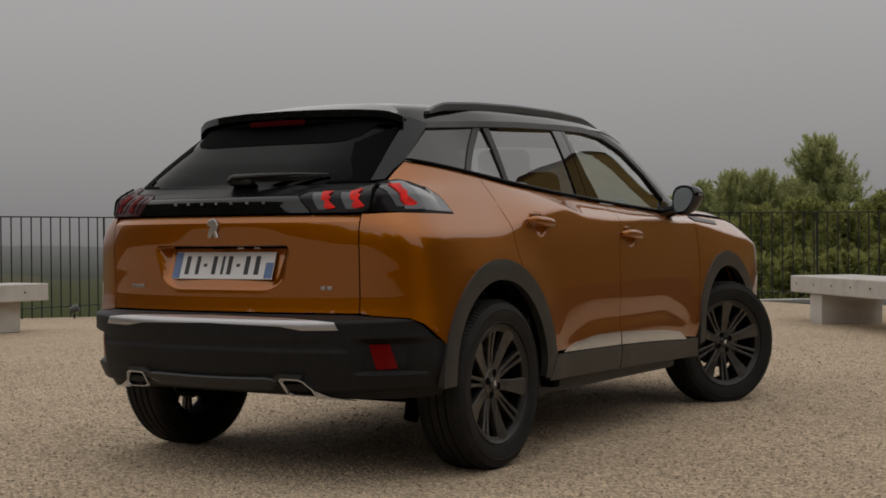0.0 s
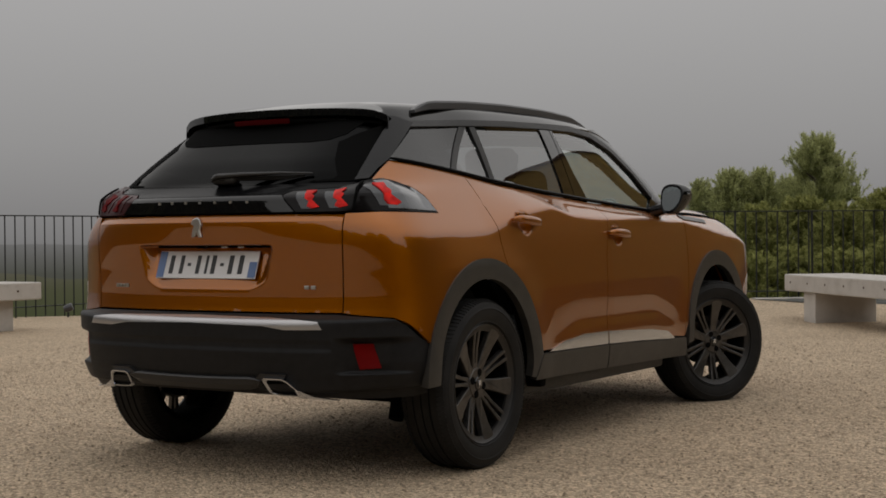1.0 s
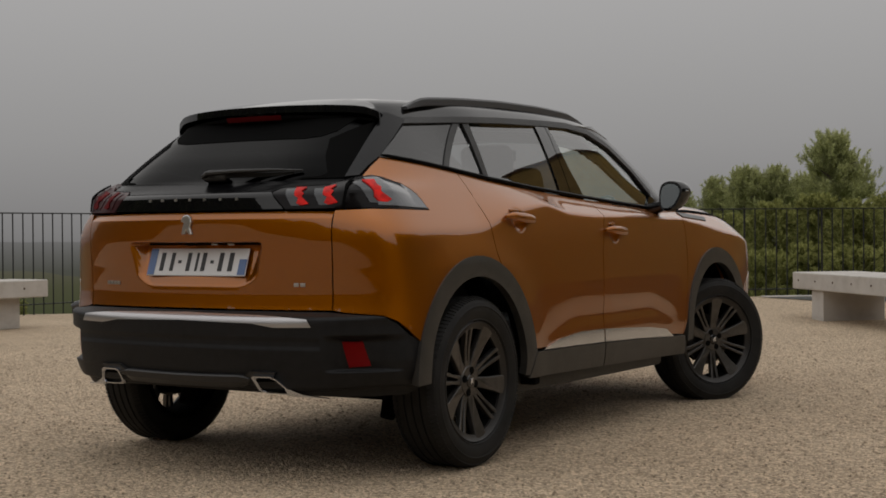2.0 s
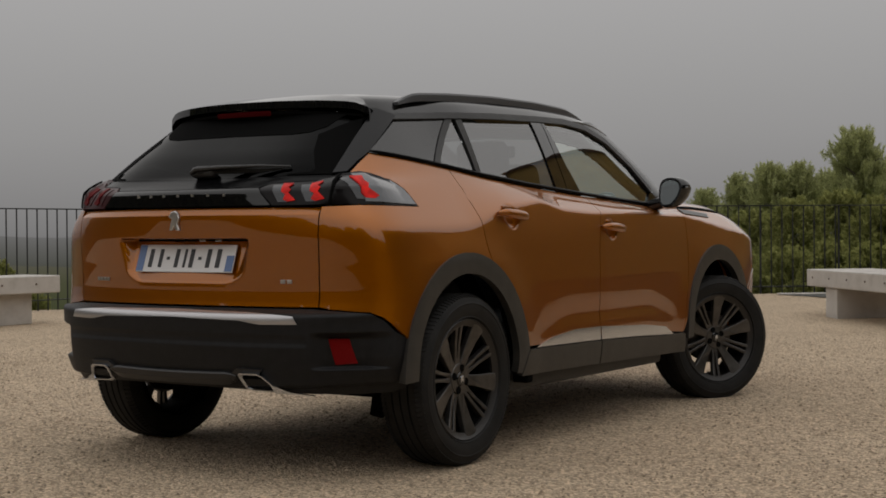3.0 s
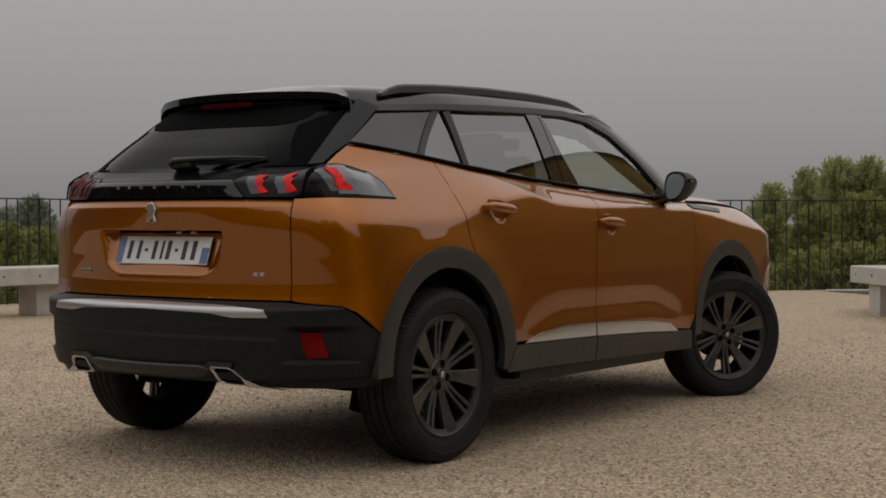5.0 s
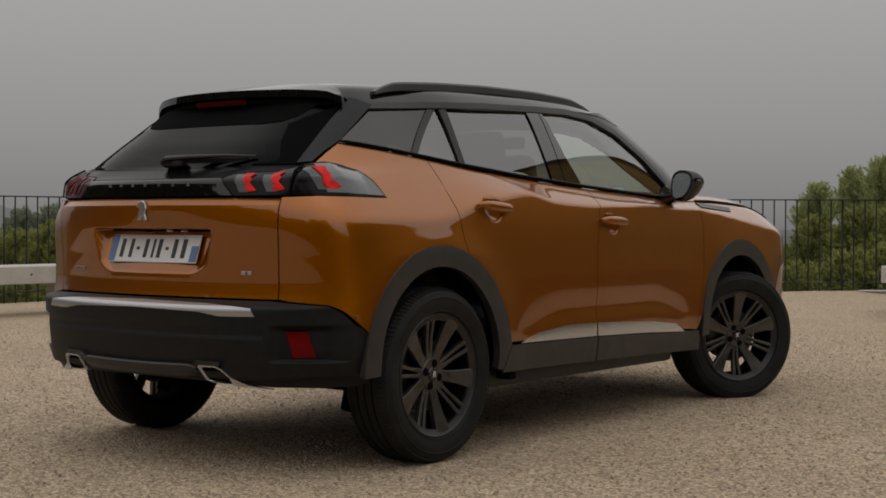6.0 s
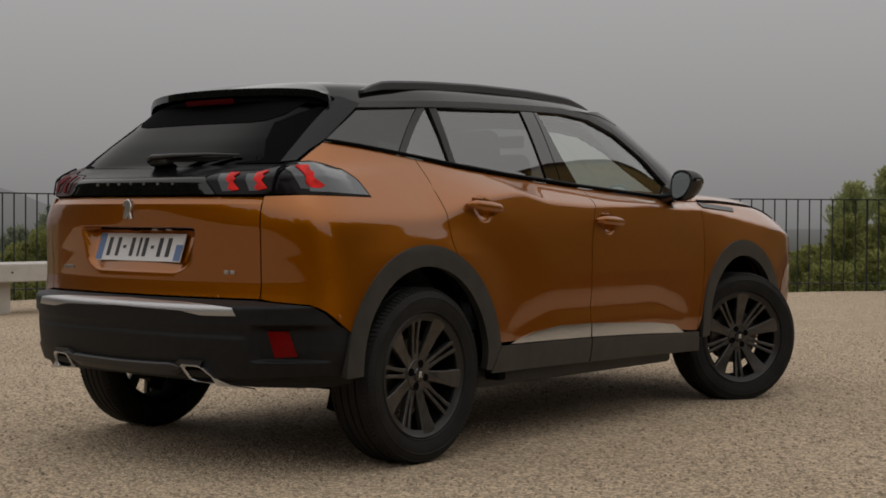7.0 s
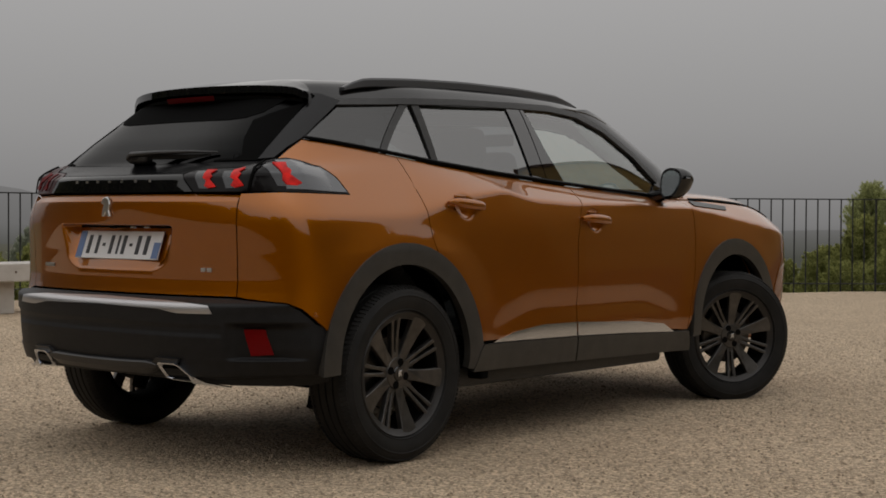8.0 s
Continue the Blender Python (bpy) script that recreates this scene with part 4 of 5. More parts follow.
for i in range(2):
    panel("cladding", outline_ways(sill_r), CLADDING, rear_doors[i], lift=0.010, depth=0.03, flip=bool(i), label="black plastic door cladding")
    panel("cladding", outline_ways(sill_f), CLADDING, front_doors[i], lift=0.010, depth=0.03, flip=bool(i), label="black plastic door cladding")
    panel("chrome_trim", outline_ways([("y", 0.50, 0.426), ("y", 1.104, 0.419), ("y", 1.104, 0.478), ("y", 0.86, 0.480), ("y", 0.67, 0.462)]), CHROME, rear_doors[i], lift=0.006, depth=0.006, dv=0.008, flip=bool(i), label="satin chrome sill trim")
    panel("chrome_trim", outline_ways([("y", 1.114, 0.419), ("y", 1.5, 0.408), ("y", 1.96, 0.388), ("y", 1.86, 0.432), ("y", 1.62, 0.455), ("y", 1.114, 0.478)]), CHROME, front_doors[i], lift=0.006, depth=0.006, dv=0.008, flip=bool(i), label="satin chrome sill trim")
    sgn = -1 if i else 1
    for door, y0, y1, z0, z1 in ((rear_doors[i], 0.272, 0.486, 0.987, 0.972), (front_doors[i], 1.186, 1.400, 0.931, 0.918)):
        bm = bmesh.new()      # a flat grip, bowed a little outwards, its ends turned in to the door
        rings = []
        for t in np.linspace(0, 1, 17):
            y, z = y0 + (y1 - y0) * t, z0 + (z1 - z0) * t
            q = way("y", y, z)
            p, n = Vector(skin(q, z)), Vector(skin_normal(q, z))
            end = min(1, 7 * t, 7 * (1 - t)) ** 0.5
            up = Vector((0, 0, 1)) - n * n.z
            out, tall = 0.004 + 0.024 * end + 0.007 * math.sin(math.pi * t), 0.008 + 0.008 * end + 0.006 * math.sin(math.pi * t)
            rings.append([bm.verts.new(((p + n * (out + 0.010 * math.cos(a)) + up * tall * math.sin(a) * (1 if math.sin(a) < 0 else 0.85)) * 1.0)) for a in np.linspace(0, 2 * math.pi, 15)[:-1]])
        for r0, r1 in zip(rings, rings[1:]):
            for k in range(14):
                bm.faces.new((r0[k], r0[(k + 1) % 14], r1[(k + 1) % 14], r1[k]))
        bm.faces.new(rings[0])
        bm.faces.new(rings[-1])
        for v in bm.verts:
            v.co.x *= sgn
        bmesh.ops.recalc_face_normals(bm, faces=bm.faces)
        part("handle", bm, PAINT, door, "body-coloured pull handle", smooth=True)
        q = way("y", y0 + 0.075, z0 + 0.022)
        p = skin(q, z0 + 0.022)
        part("lock_cap", block((0.030, 0.060, 0.016), pose(sgn * (float(p[0]) - 0.006), y0 + 0.085, z0 + 0.026, 0, 0, 0), 0.006, 2), PAINT, door, smooth=True)

# dark inner shell behind the panel gaps, wheel housings, floor
shell = [("x", 0.0, 0.66), ("x", 0.55, 0.64), ("y", -0.55, 0.60), ("y", -0.47, 0.52)] + arc(ARCH_R, ARCH_Z, 0.40, 160, 20, 16) + [("y", 0.45, 0.33), ("y", 1.1, 0.33), ("y", 2.1, 0.33)]
shell += arc(ARCH_F, ARCH_Z, 0.40, 160, 20, 16) + [("y", 3.1, 0.5), ("y", 3.2, 0.88), ("y", 3.0, 0.96), ("y", 2.5, 1.0), ("y", 2.0, 1.02), ("y", 1.2, 1.063), ("y", 0.6, 1.1), ("y", 0.1, 1.155), ("y", -0.3, 1.19), ("x", 0.55, 1.11), ("x", 0.0, 1.10)]
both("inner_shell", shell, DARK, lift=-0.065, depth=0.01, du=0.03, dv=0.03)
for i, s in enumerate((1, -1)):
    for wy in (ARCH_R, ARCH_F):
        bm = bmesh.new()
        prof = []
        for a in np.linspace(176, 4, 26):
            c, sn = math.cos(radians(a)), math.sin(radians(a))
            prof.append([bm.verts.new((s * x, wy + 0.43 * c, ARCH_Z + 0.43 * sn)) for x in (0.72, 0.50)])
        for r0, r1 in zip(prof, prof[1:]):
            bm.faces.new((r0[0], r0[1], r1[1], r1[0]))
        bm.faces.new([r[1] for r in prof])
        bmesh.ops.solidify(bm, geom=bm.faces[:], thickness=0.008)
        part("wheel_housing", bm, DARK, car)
for s in (1, -1):
    part("sill", block((0.10, 1.62, 0.085), pose(s * 0.735, 1.12, 0.287), 0.02, 2), GRAIN, car, smooth=True)
part("underbody", block((1.30, 3.5, 0.08), pose(0, 1.4, 0.375), 0.03), UNDER, car, "grey underbody")
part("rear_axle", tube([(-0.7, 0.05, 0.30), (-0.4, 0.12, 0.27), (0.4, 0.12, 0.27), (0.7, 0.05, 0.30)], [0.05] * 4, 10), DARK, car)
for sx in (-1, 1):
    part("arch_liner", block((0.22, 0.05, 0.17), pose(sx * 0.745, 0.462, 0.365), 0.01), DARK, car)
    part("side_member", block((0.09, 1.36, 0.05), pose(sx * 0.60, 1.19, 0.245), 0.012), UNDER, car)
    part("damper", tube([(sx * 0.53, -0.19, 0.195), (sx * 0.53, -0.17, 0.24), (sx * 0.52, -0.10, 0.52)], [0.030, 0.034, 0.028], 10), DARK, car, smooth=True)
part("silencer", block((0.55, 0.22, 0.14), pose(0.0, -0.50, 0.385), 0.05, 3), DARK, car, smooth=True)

# cabin seen through the glass
for sx in (-0.36, 0.36):
    seat = part("front_seat", block((0.5, 0.5, 0.16), pose(sx, 1.35, 0.62), 0.06, 3), CLOTH, car, "dark cloth seat", smooth=True)
    part("backrest", block((0.48, 0.13, 0.62), pose(sx, 1.04, 0.92, 16), 0.05, 3), CLOTH, seat, smooth=True)
    part("headrest", block((0.26, 0.09, 0.17), pose(sx, 0.90, 1.245, 10), 0.04, 3), CLOTH, seat, smooth=True)
bench_seat = part("rear_seat", block((1.22, 0.48, 0.16), pose(0, 0.42, 0.66), 0.06, 3), CLOTH, car, "dark cloth rear bench", smooth=True)
part("backrest", block((1.22, 0.13, 0.56), pose(0, 0.14, 0.93, 18), 0.05, 3), CLOTH, bench_seat, smooth=True)
for sx in (-0.40, 0.0, 0.40):
    part("headrest", block((0.25, 0.08, 0.12), pose(sx, 0.04, 1.225, 10), 0.035, 3), CLOTH, bench_seat, smooth=True)
lining = [("y", 0.20, 1.325), ("y", 1.0, 1.352), ("y", 1.28, 1.352), ("y", 1.45, 1.338), ("y", 1.63, 1.276), ("y", 1.82, 1.185), ("y", 2.00, 1.108), ("y", 2.12, 1.055)]
lining += [("y", 2.24, 1.060), ("y", 2.22, 1.16), ("y", 2.09, 1.28), ("y", 1.86, 1.38), ("y", 1.60, 1.42), ("y", 1.0, 1.42), ("y", 0.20, 1.39)]
both("roof_lining", lining, TRIMDARK, lift=-0.055, depth=0.01, du=0.02, dv=0.02)
headliner = [[(0.56 * u, y, float(ROOF_Z(y)) - 0.002 - 0.045 * abs(u) ** 4 - 0.03 * max(0, y - 1.2)) for u in np.linspace(-1, 1, 13)] for y in np.linspace(0.0, 1.66, 18)]
sheet("headliner", headliner, CLOTH, car, "dark cloth headliner", thick=0.01)
part("dashboard", block((1.26, 0.42, 0.24), pose(0, 2.08, 0.95), 0.08, 3), CLOTH, car, smooth=True)
part("steering_wheel", lathe([(0.18 + 0.014 * math.cos(a), 0.014 * math.sin(a)) for a in np.linspace(0, 2 * math.pi, 9)[:-1]], 32, pose(-0.36, 1.78, 0.98, 0, 0, 90) @ pose(0, 0, 0, 0, 25)), CLOTH, car, smooth=True)
part("cabin_floor", block((1.3, 2.6, 0.04), pose(0, 1.1, 0.45)), CLOTH, car)
part("parcel_shelf", block((1.05, 0.5, 0.03), pose(0, -0.2, 1.02)), CLOTH, car)
part("inner_mirror", block((0.22, 0.03, 0.06), pose(0, 1.62, 1.32), 0.012), DARK, car)

RAIL_Z = table([(-0.1, 1.428), (0.1, 1.446), (0.35, 1.463), (0.7, 1.476), (1.1, 1.478), (1.45, 1.465), (1.6, 1.455)], 0.05)

# roof rails, aerial fin, door mirrors, wiper
for s in (1, -1):
    pts, rad = [], []
    for t in np.linspace(0, 1, 30):
        y = -0.04 + 1.60 * t
        ends = min(1, 13 * t, 9 * (1 - t)) ** 0.7
        pts.append((s * (0.512 - 0.030 * max(0, t - 0.6) ** 1.5), y + 0.02, float(RAIL_Z(y)) + 0.004 + 0.032 * ends))
        rad.append(ends)
    bm, rings = bmesh.new(), []
    for (x, y, z), e in zip(pts, rad):      # a bar with a flat dark side and a chamfered top, standing a finger over the roof
        rings.append([bm.verts.new((x + s * dx, y, z + dz * (0.35 + 0.65 * e))) for dx, dz in ((-0.018, 0.0), (0.006, 0.004), (0.013, -0.004), (0.016, -0.030), (0.010, -0.034), (-0.018, -0.030))])
    for r0, r1 in zip(rings, rings[1:]):
        for k in range(6):
            bm.faces.new((r0[k], r0[(k + 1) % 6], r1[(k + 1) % 6], r1[k]))
    bm.faces.new(rings[0])
    bm.faces.new(rings[-1])
    bmesh.ops.recalc_face_normals(bm, faces=bm.faces)
    part("roof_rail", bm, RAIL, car, "satin black roof rail", smooth=True, angle=30)
    face = rounded([(u * s, v) for u, v in [(-0.066, 0.048), (-0.020, 0.076), (0.044, 0.068), (0.074, 0.034), (0.062, -0.012), (0.026, -0.062), (-0.024, -0.076), (-0.062, -0.058)]])
    at = pose(s * 0.842, 1.905, 1.102, -4, 0, s * -13)
    body = [(0.004, 0.85, 0, 0), (0.0, 0.88, 0, 0), (0.0, 1.03, 0, 0), (0.010, 1.08, s * 0.001, 0), (0.034, 1.09, s * 0.005, 0.001), (0.064, 0.98, s * 0.010, 0.005), (0.090, 0.74, s * 0.014, 0.008), (0.105, 0.42, s * 0.016, 0.010), (0.110, 0.1, s * 0.016, 0.010)]
    base = part("door_mirror", loft(face, body, at), GLOSS, car, "gloss black door mirror", smooth=True, angle=60)
    part("mirror_glass", loft(face, [(0.003, 0.85, 0, 0), (-0.002, 0.85, 0, 0)], at @ pose(0, 0, 0, -2)), MIRROR, base)
    part("indicator", loft(rounded([(0.0, 0.006), (0.006, 0.0), (0.0, -0.006), (-0.006, 0.0)], 1), [(0.022, 1, s * 0.080, 0.026), (0.055, 1, s * 0.076, 0.028)], at), LAMPGREY, base)
    part("stalk", block((0.17, 0.075, 0.060), pose(s * 0.765, 1.985, 1.052, 0, s * -14, 0), 0.022, 3), GLOSS, base, smooth=True)
wiper = part("rear_wiper", tube([(0.0, -0.645, 1.145), (0.03, -0.66, 1.16), (0.15, -0.655, 1.165), (0.30, -0.62, 1.168), (0.42, -0.575, 1.165)], [0.02, 0.018, 0.013, 0.009, 0.005], 10, 0.7), GRAIN, car, "black rear wiper", smooth=True)
part("blade", block((0.36, 0.012, 0.02), pose(0.21, -0.62, 1.152, 0, 0, 14), 0.004), RUBBER, wiper)
part("cap", block((0.12, 0.045, 0.045), pose(0.05, -0.640, 1.150), 0.018, 3), GRAIN, wiper, smooth=True)

# number plate, emblem, badges: plain shapes
TAIL["rear"], TAIL["round"], TAIL["bow"] = REAR_BODY, ROUND_BODY, BOW_BODY
plate_m = pose(0.008, -0.7055, 0.820, 90 - 19, 0, 0)
plate = part("number_plate", block((0.495, 0.11, 0.006), plate_m, 0.002), WHITE, tailgate, "white plate with blue ends")
part("blue_band", block((0.036, 0.104, 0.004), plate_m @ pose(-0.228, 0, 0.0025)), BLUE, plate)
part("blue_band", block((0.036, 0.062, 0.004), plate_m @ pose(0.228, -0.020, 0.0025)), BLUE, plate)
for u, w in ((-0.182, 0.040), (-0.128, 0.036), (-0.040, 0.038), (0.004, 0.024), (0.040, 0.040), (0.130, 0.042), (0.182, 0.044)):
    part("bar", block((w * 0.5, 0.074, 0.004), plate_m @ pose(u * 0.95 - 0.004, 0, 0.003), 0.001), INK, plate)
for u in (-0.088, 0.084):
    part("bar", block((0.016, 0.012, 0.004), plate_m @ pose(u * 0.95 - 0.004, 0, 0.003)), INK, plate)
emblem = [(u * 0.95, v * 0.84) for u, v in [(-0.026, -0.042), (-0.008, -0.040), (0.0, -0.022), (0.010, -0.042), (0.028, -0.042), (0.018, -0.012), (0.026, 0.010), (0.020, 0.036), (0.004, 0.048), (-0.018, 0.040), (-0.030, 0.018), (-0.012, 0.010), (-0.020, -0.012)]]
part("emblem", prism(emblem, 0.012, pose(0.006, -0.756, 0.962, 90), 0.0035), BADGE, tailgate, "plain chrome emblem")
for k in range(7):
    u = -0.195 + 0.0717 * k
    z = 1.058
    p = skin(way("x", u, z), z)
    part("badge_bar", block((0.012, 0.003, 0.010), pose(u, p[1] - 0.004, z, 0, 0, -u * 25)), BADGE, tailgate)
for u0, n, w in ((-0.478, 4, 0.019), (0.472, 2, 0.023)):
    for k in range(n):
        u = u0 + k * (w + 0.003)
        z = 0.737
        p = skin(way("x", u, z), z)
        nn = skin_normal(way("x", u, z), z)
        part("badge_bar", block((w * 0.85, 0.004, 0.0135), pose(u, p[1] - 0.003, z, 0, 0, math.degrees(math.atan2(nn[1], nn[0])) + 90), 0.001), BADGE, tailgate)
p = skin(way("y", -0.487, 0.582), 0.582)
part("parking_sensor", lathe([(0.009, 0.004), (0.009, -0.004), (0.001, -0.004), (0.001, 0.005)], 16, Matrix.Translation(tuple(p)) @ pose(0, 0, 0, 0, 0, -32)), PAINT, car)
for u in (0.10, 0.02):
    part("plate_lamp", block((0.03, 0.012, 0.008), pose(u + 0.08, -0.708, 0.889), 0.002), CHROME, tailgate)
part("boot_button", block((0.05, 0.012, 0.010), pose(-0.012, -0.712, 0.888), 0.004), DARK, tailgate)


# wheels
def wheel(name, m, turn, side):
    w = new(name)
    w.parent = car
    w.matrix_basis = m @ Matrix.Scale(0.978, 4)
    w["label"] = "dark multi-spoke alloy wheel with black tyre"
    tread = [(0.242, 0.082), (0.2485, 0.097), (0.251, 0.0995), (0.254, 0.0975), (0.284, 0.108), (0.301, 0.1065), (0.303, 0.1085), (0.306, 0.1083), (0.308, 0.1053), (0.315, 0.104), (0.333, 0.094), (0.341, 0.078), (0.343, 0.05), (0.3435, 0.042), (0.336, 0.040), (0.336, 0.034), (0.3435, 0.032),
             (0.344, 0.004), (0.336, 0.003), (0.336, -0.003), (0.344, -0.004), (0.3435, -0.032), (0.336, -0.034), (0.336, -0.040), (0.3435, -0.042), (0.341, -0.078), (0.333, -0.094), (0.315, -0.104), (0.284, -0.108), (0.242, -0.082)]
    tyre = part("tyre", lathe(tread, 96), RUBBER, w, smooth=True, angle=50)
    bm = bmesh.new()
    for k in range(110):      # shoulder blocks of the tread
        a = 2 * math.pi * k / 110
        for s in (1, -1):
            b = block((0.030, 0.012, 0.008), pose(0, 0, 0, math.degrees(a)) @ pose(s * 0.083, 0, 0.3365, 0, s * 28, s * 14))
            tmp = bpy.data.meshes.new("tmp")
            b.to_mesh(tmp)
            b.free()
            bm.from_mesh(tmp)
            bpy.data.meshes.remove(tmp)
    tagged(part("tread", bm, RUBBER, tyre), kind="stuff")
    RS = 0.98      # rim against the drawing below
    rim = [(0.236, 0.090), (0.246, 0.096), (0.250, 0.090), (0.250, -0.09), (0.232, -0.09), (0.215, -0.06), (0.208, 0.02), (0.222, 0.070)]
    # barrel in near-black, painting in the dark behind the spokes
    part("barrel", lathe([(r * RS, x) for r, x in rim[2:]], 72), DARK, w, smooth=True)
    part("rim", lathe([(0.214, 0.080), (0.232, 0.088), (0.2405, 0.094), (0.2445, 0.091), (0.2455, 0.08), (0.214, 0.07)], 72), RIMDARK, w, "dark grey alloy rim", smooth=True)
    part("brake_disc", lathe([(0.142, 0.012), (0.142, -0.008), (0.06, -0.008), (0.06, 0.012)], 48), STEEL, w)
    part("brake_backing", lathe([(0.13, -0.02), (0.13, -0.06), (0.02, -0.06), (0.02, -0.02)], 32), DARK, w)
    part("hub", lathe([(0.062, 0.030), (0.070, 0.044), (0.060, 0.058), (0.030, 0.060), (0.001, 0.060), (0.001, 0.0), (0.062, 0.0)], 40), ALLOY, w, smooth=True)
    part("centre_cap", lathe([(0.029, 0.061), (0.025, 0.066), (0.001, 0.067), (0.001, 0.055), (0.029, 0.055)], 32), GLOSS, w, smooth=True)
    part("emblem", prism([(-0.009, -0.014), (0.0, -0.005), (0.010, -0.014), (0.007, 0.004), (0.010, 0.014), (-0.006, 0.013), (-0.010, 0.004)], 0.003, pose(0.067, 0, 0, 90, 0, 90), 0.0008), CHROME, w)
    wide = [(0.045, -0.022), (0.10, -0.023), (0.17, -0.030), (0.234, -0.042), (0.241, -0.02), (0.241, 0.02), (0.234, 0.042), (0.17, 0.030), (0.10, 0.023), (0.045, 0.022)]
    thin = [(0.05, -0.020), (0.14, -0.021), (0.238, -0.029), (0.240, -0.010), (0.14, -0.006), (0.085, -0.002), (0.085, 0.002), (0.14, 0.006), (0.240, 0.010), (0.238, 0.029), (0.14, 0.021), (0.05, 0.020)]
    for k in range(5):
        a = turn + 72 * k
        base = pose(0, 0, 0, a) @ Matrix(((0, 0, 1, 0), (1, 0, 0, 0), (0, 1, 0, 0), (0, 0, 0, 1)))
        for outline, off, d0 in ((thin, 0, 0.052), (wide, 36, 0.054)):
            bm = prism([(u * RS, v * RS * side) for u, v in outline], 0.026, None, 0.004)
            for v in bm.verts:      # dished: the outer ends stand further out
                v.co.z += d0 - 0.026 + 0.036 * max(0, (v.co.x - 0.05) / 0.19) ** 1.4
            bmesh.ops.transform(bm, matrix=pose(0, 0, 0, off) @ base, verts=bm.verts)
            part("spoke", bm, ALLOY, w)
    for k in range(4):
        a = radians(turn + 45 + 90 * k)
        # black discs stand in for the shaded bolt holes
        part("bolt_recess", lathe([(0.016, 0.0595), (0.016, 0.05), (0.001, 0.05), (0.001, 0.0595)], 16, Matrix.Translation((0.0015, 0.045 * math.cos(a), 0.045 * math.sin(a)))), DARK, w)
    return w


STEER = -27.5
wheel("wheel", pose(0.750, -0.014, 0.3365), 28, 1)
wheel("wheel", pose(0.746, 2.630, 0.3265, 0, 0, STEER), -20, 1)
wheel("wheel", pose(-0.790, 0, 0.3365, 0, 0, 180), 40, 1)
wheel("wheel", pose(-0.768, 2.630, 0.3345, 0, 0, 180 + STEER), 10, 1)

# ---- the terrace and what stands on it ----
FENCE = [(-10.6, -8.0), (-9.72, 2.2), (-9.28, 8.0), (-4.3, 11.45), (-2.0, 13.45), (6.0, 20.35)]


def rise(x, y):
    """The gravel climbs a little towards the far edge."""
    return 0.08 * np.clip((np.asarray(y) + 0.25 * np.asarray(x) - 8.6) / 3.2, 0, 1) * np.clip((1.2 - np.asarray(x)) / 3.0, 0, 1)


def outside(x, y):
    """Metres beyond the fence line (negative on the terrace)."""
    best = np.full(np.shape(x), -1e9)
    for (x0, y0), (x1, y1) in zip(FENCE, FENCE[1:]):
        d = math.hypot(x1 - x0, y1 - y0)
        best = np.maximum(best, ((x - x0) * -(y1 - y0) + (y - y0) * (x1 - x0)) / d)
    return best


def land(x, y):
    d = outside(x, y)
    flat = rise(x, y)
    drop = -0.25 * np.clip(d - 0.35, 0, 1) - 0.12 * np.clip(d - 1, 0, 60) - 0.055 * np.clip(d - 60, 0, 900)
    wave = 1.2 * np.sin(x * 0.021 + 1.0) * np.sin(y * 0.017 + 0.4) * np.clip((d - 30) / 60, 0, 1)
    return np.where(d > 0.3, flat * np.clip(1 - d, 0, 1) + drop + wave, flat)


def lines(a, b, near, far):
    v = [a]
    while v[-1] < b:
        c = abs(v[-1] - 2)
        v.append(v[-1] + (near if c < 22 else near + (c - 22) * far))
    return np.array(v)


gx, gy = lines(-2400, 2400, 0.5, 0.16), lines(-2400, 2400, 0.5, 0.16)
GX, GY = np.meshgrid(gx, gy, indexing="ij")
GZ = land(GX, GY)
nx, ny = len(gx), len(gy)
gfaces = [(i * ny + j, (i + 1) * ny + j, (i + 1) * ny + j + 1, i * ny + j + 1) for i in range(nx - 1) for j in range(ny - 1)]
ground = mesh_object("ground", np.stack([GX.ravel(), GY.ravel(), GZ.ravel()], 1), gfaces, GRAVEL)
ground.data.materials.append(MEADOW)
mid_d = outside(*(np.array([[(GX[i, j] + GX[i + 1, j + 1]) / 2, (GY[i, j] + GY[i + 1, j + 1]) / 2] for i in range(nx - 1) for j in range(ny - 1)]).T))
ground.data.polygons.foreach_set("material_index", (mid_d > 0.25).astype(int))
tagged(ground, "sandy compacted gravel terrace running out to scrubby hillside", "ground", kind="structure")

# loose stones lying on the gravel
rng = np.random.default_rng(4)
verts, faces = [], []
shape0 = np.array([(1, 0, 0), (-1, 0, 0), (0, 1, 0), (0, -1, 0), (0, 0, 1)], float)
tri4 = [(0, 2, 4), (2, 1, 4), (1, 3, 4), (3, 0, 4)]
for k in range(60000):
    t = rng.random() ** 1.5
    depth, lat = 3.0 + 9.5 * t, (rng.random() - 0.5)
    x = 4.0 - 0.57 * depth + 0.82 * lat * depth * 0.85
    y = -4.6 + 0.82 * depth + 0.57 * lat * depth * 0.85
    r = 0.003 + 0.0068 * rng.random() ** 2.2
    s = shape0 * r * (0.7 + 0.6 * rng.random(3)) * (1, 1, 0.8) + rng.normal(0, r * 0.12, (5, 3))
    n = len(verts)
    verts += list(s + (x, y, float(rise(x, y)) + r * 0.02))
    faces += [tuple(n + i for i in f) for f in tri4]
stones = mesh_object("gravel", verts, faces, PEBBLE, smooth=False)
tagged(stones, "loose pale gravel stones scattered over the terrace", "gravel", kind="stuff")


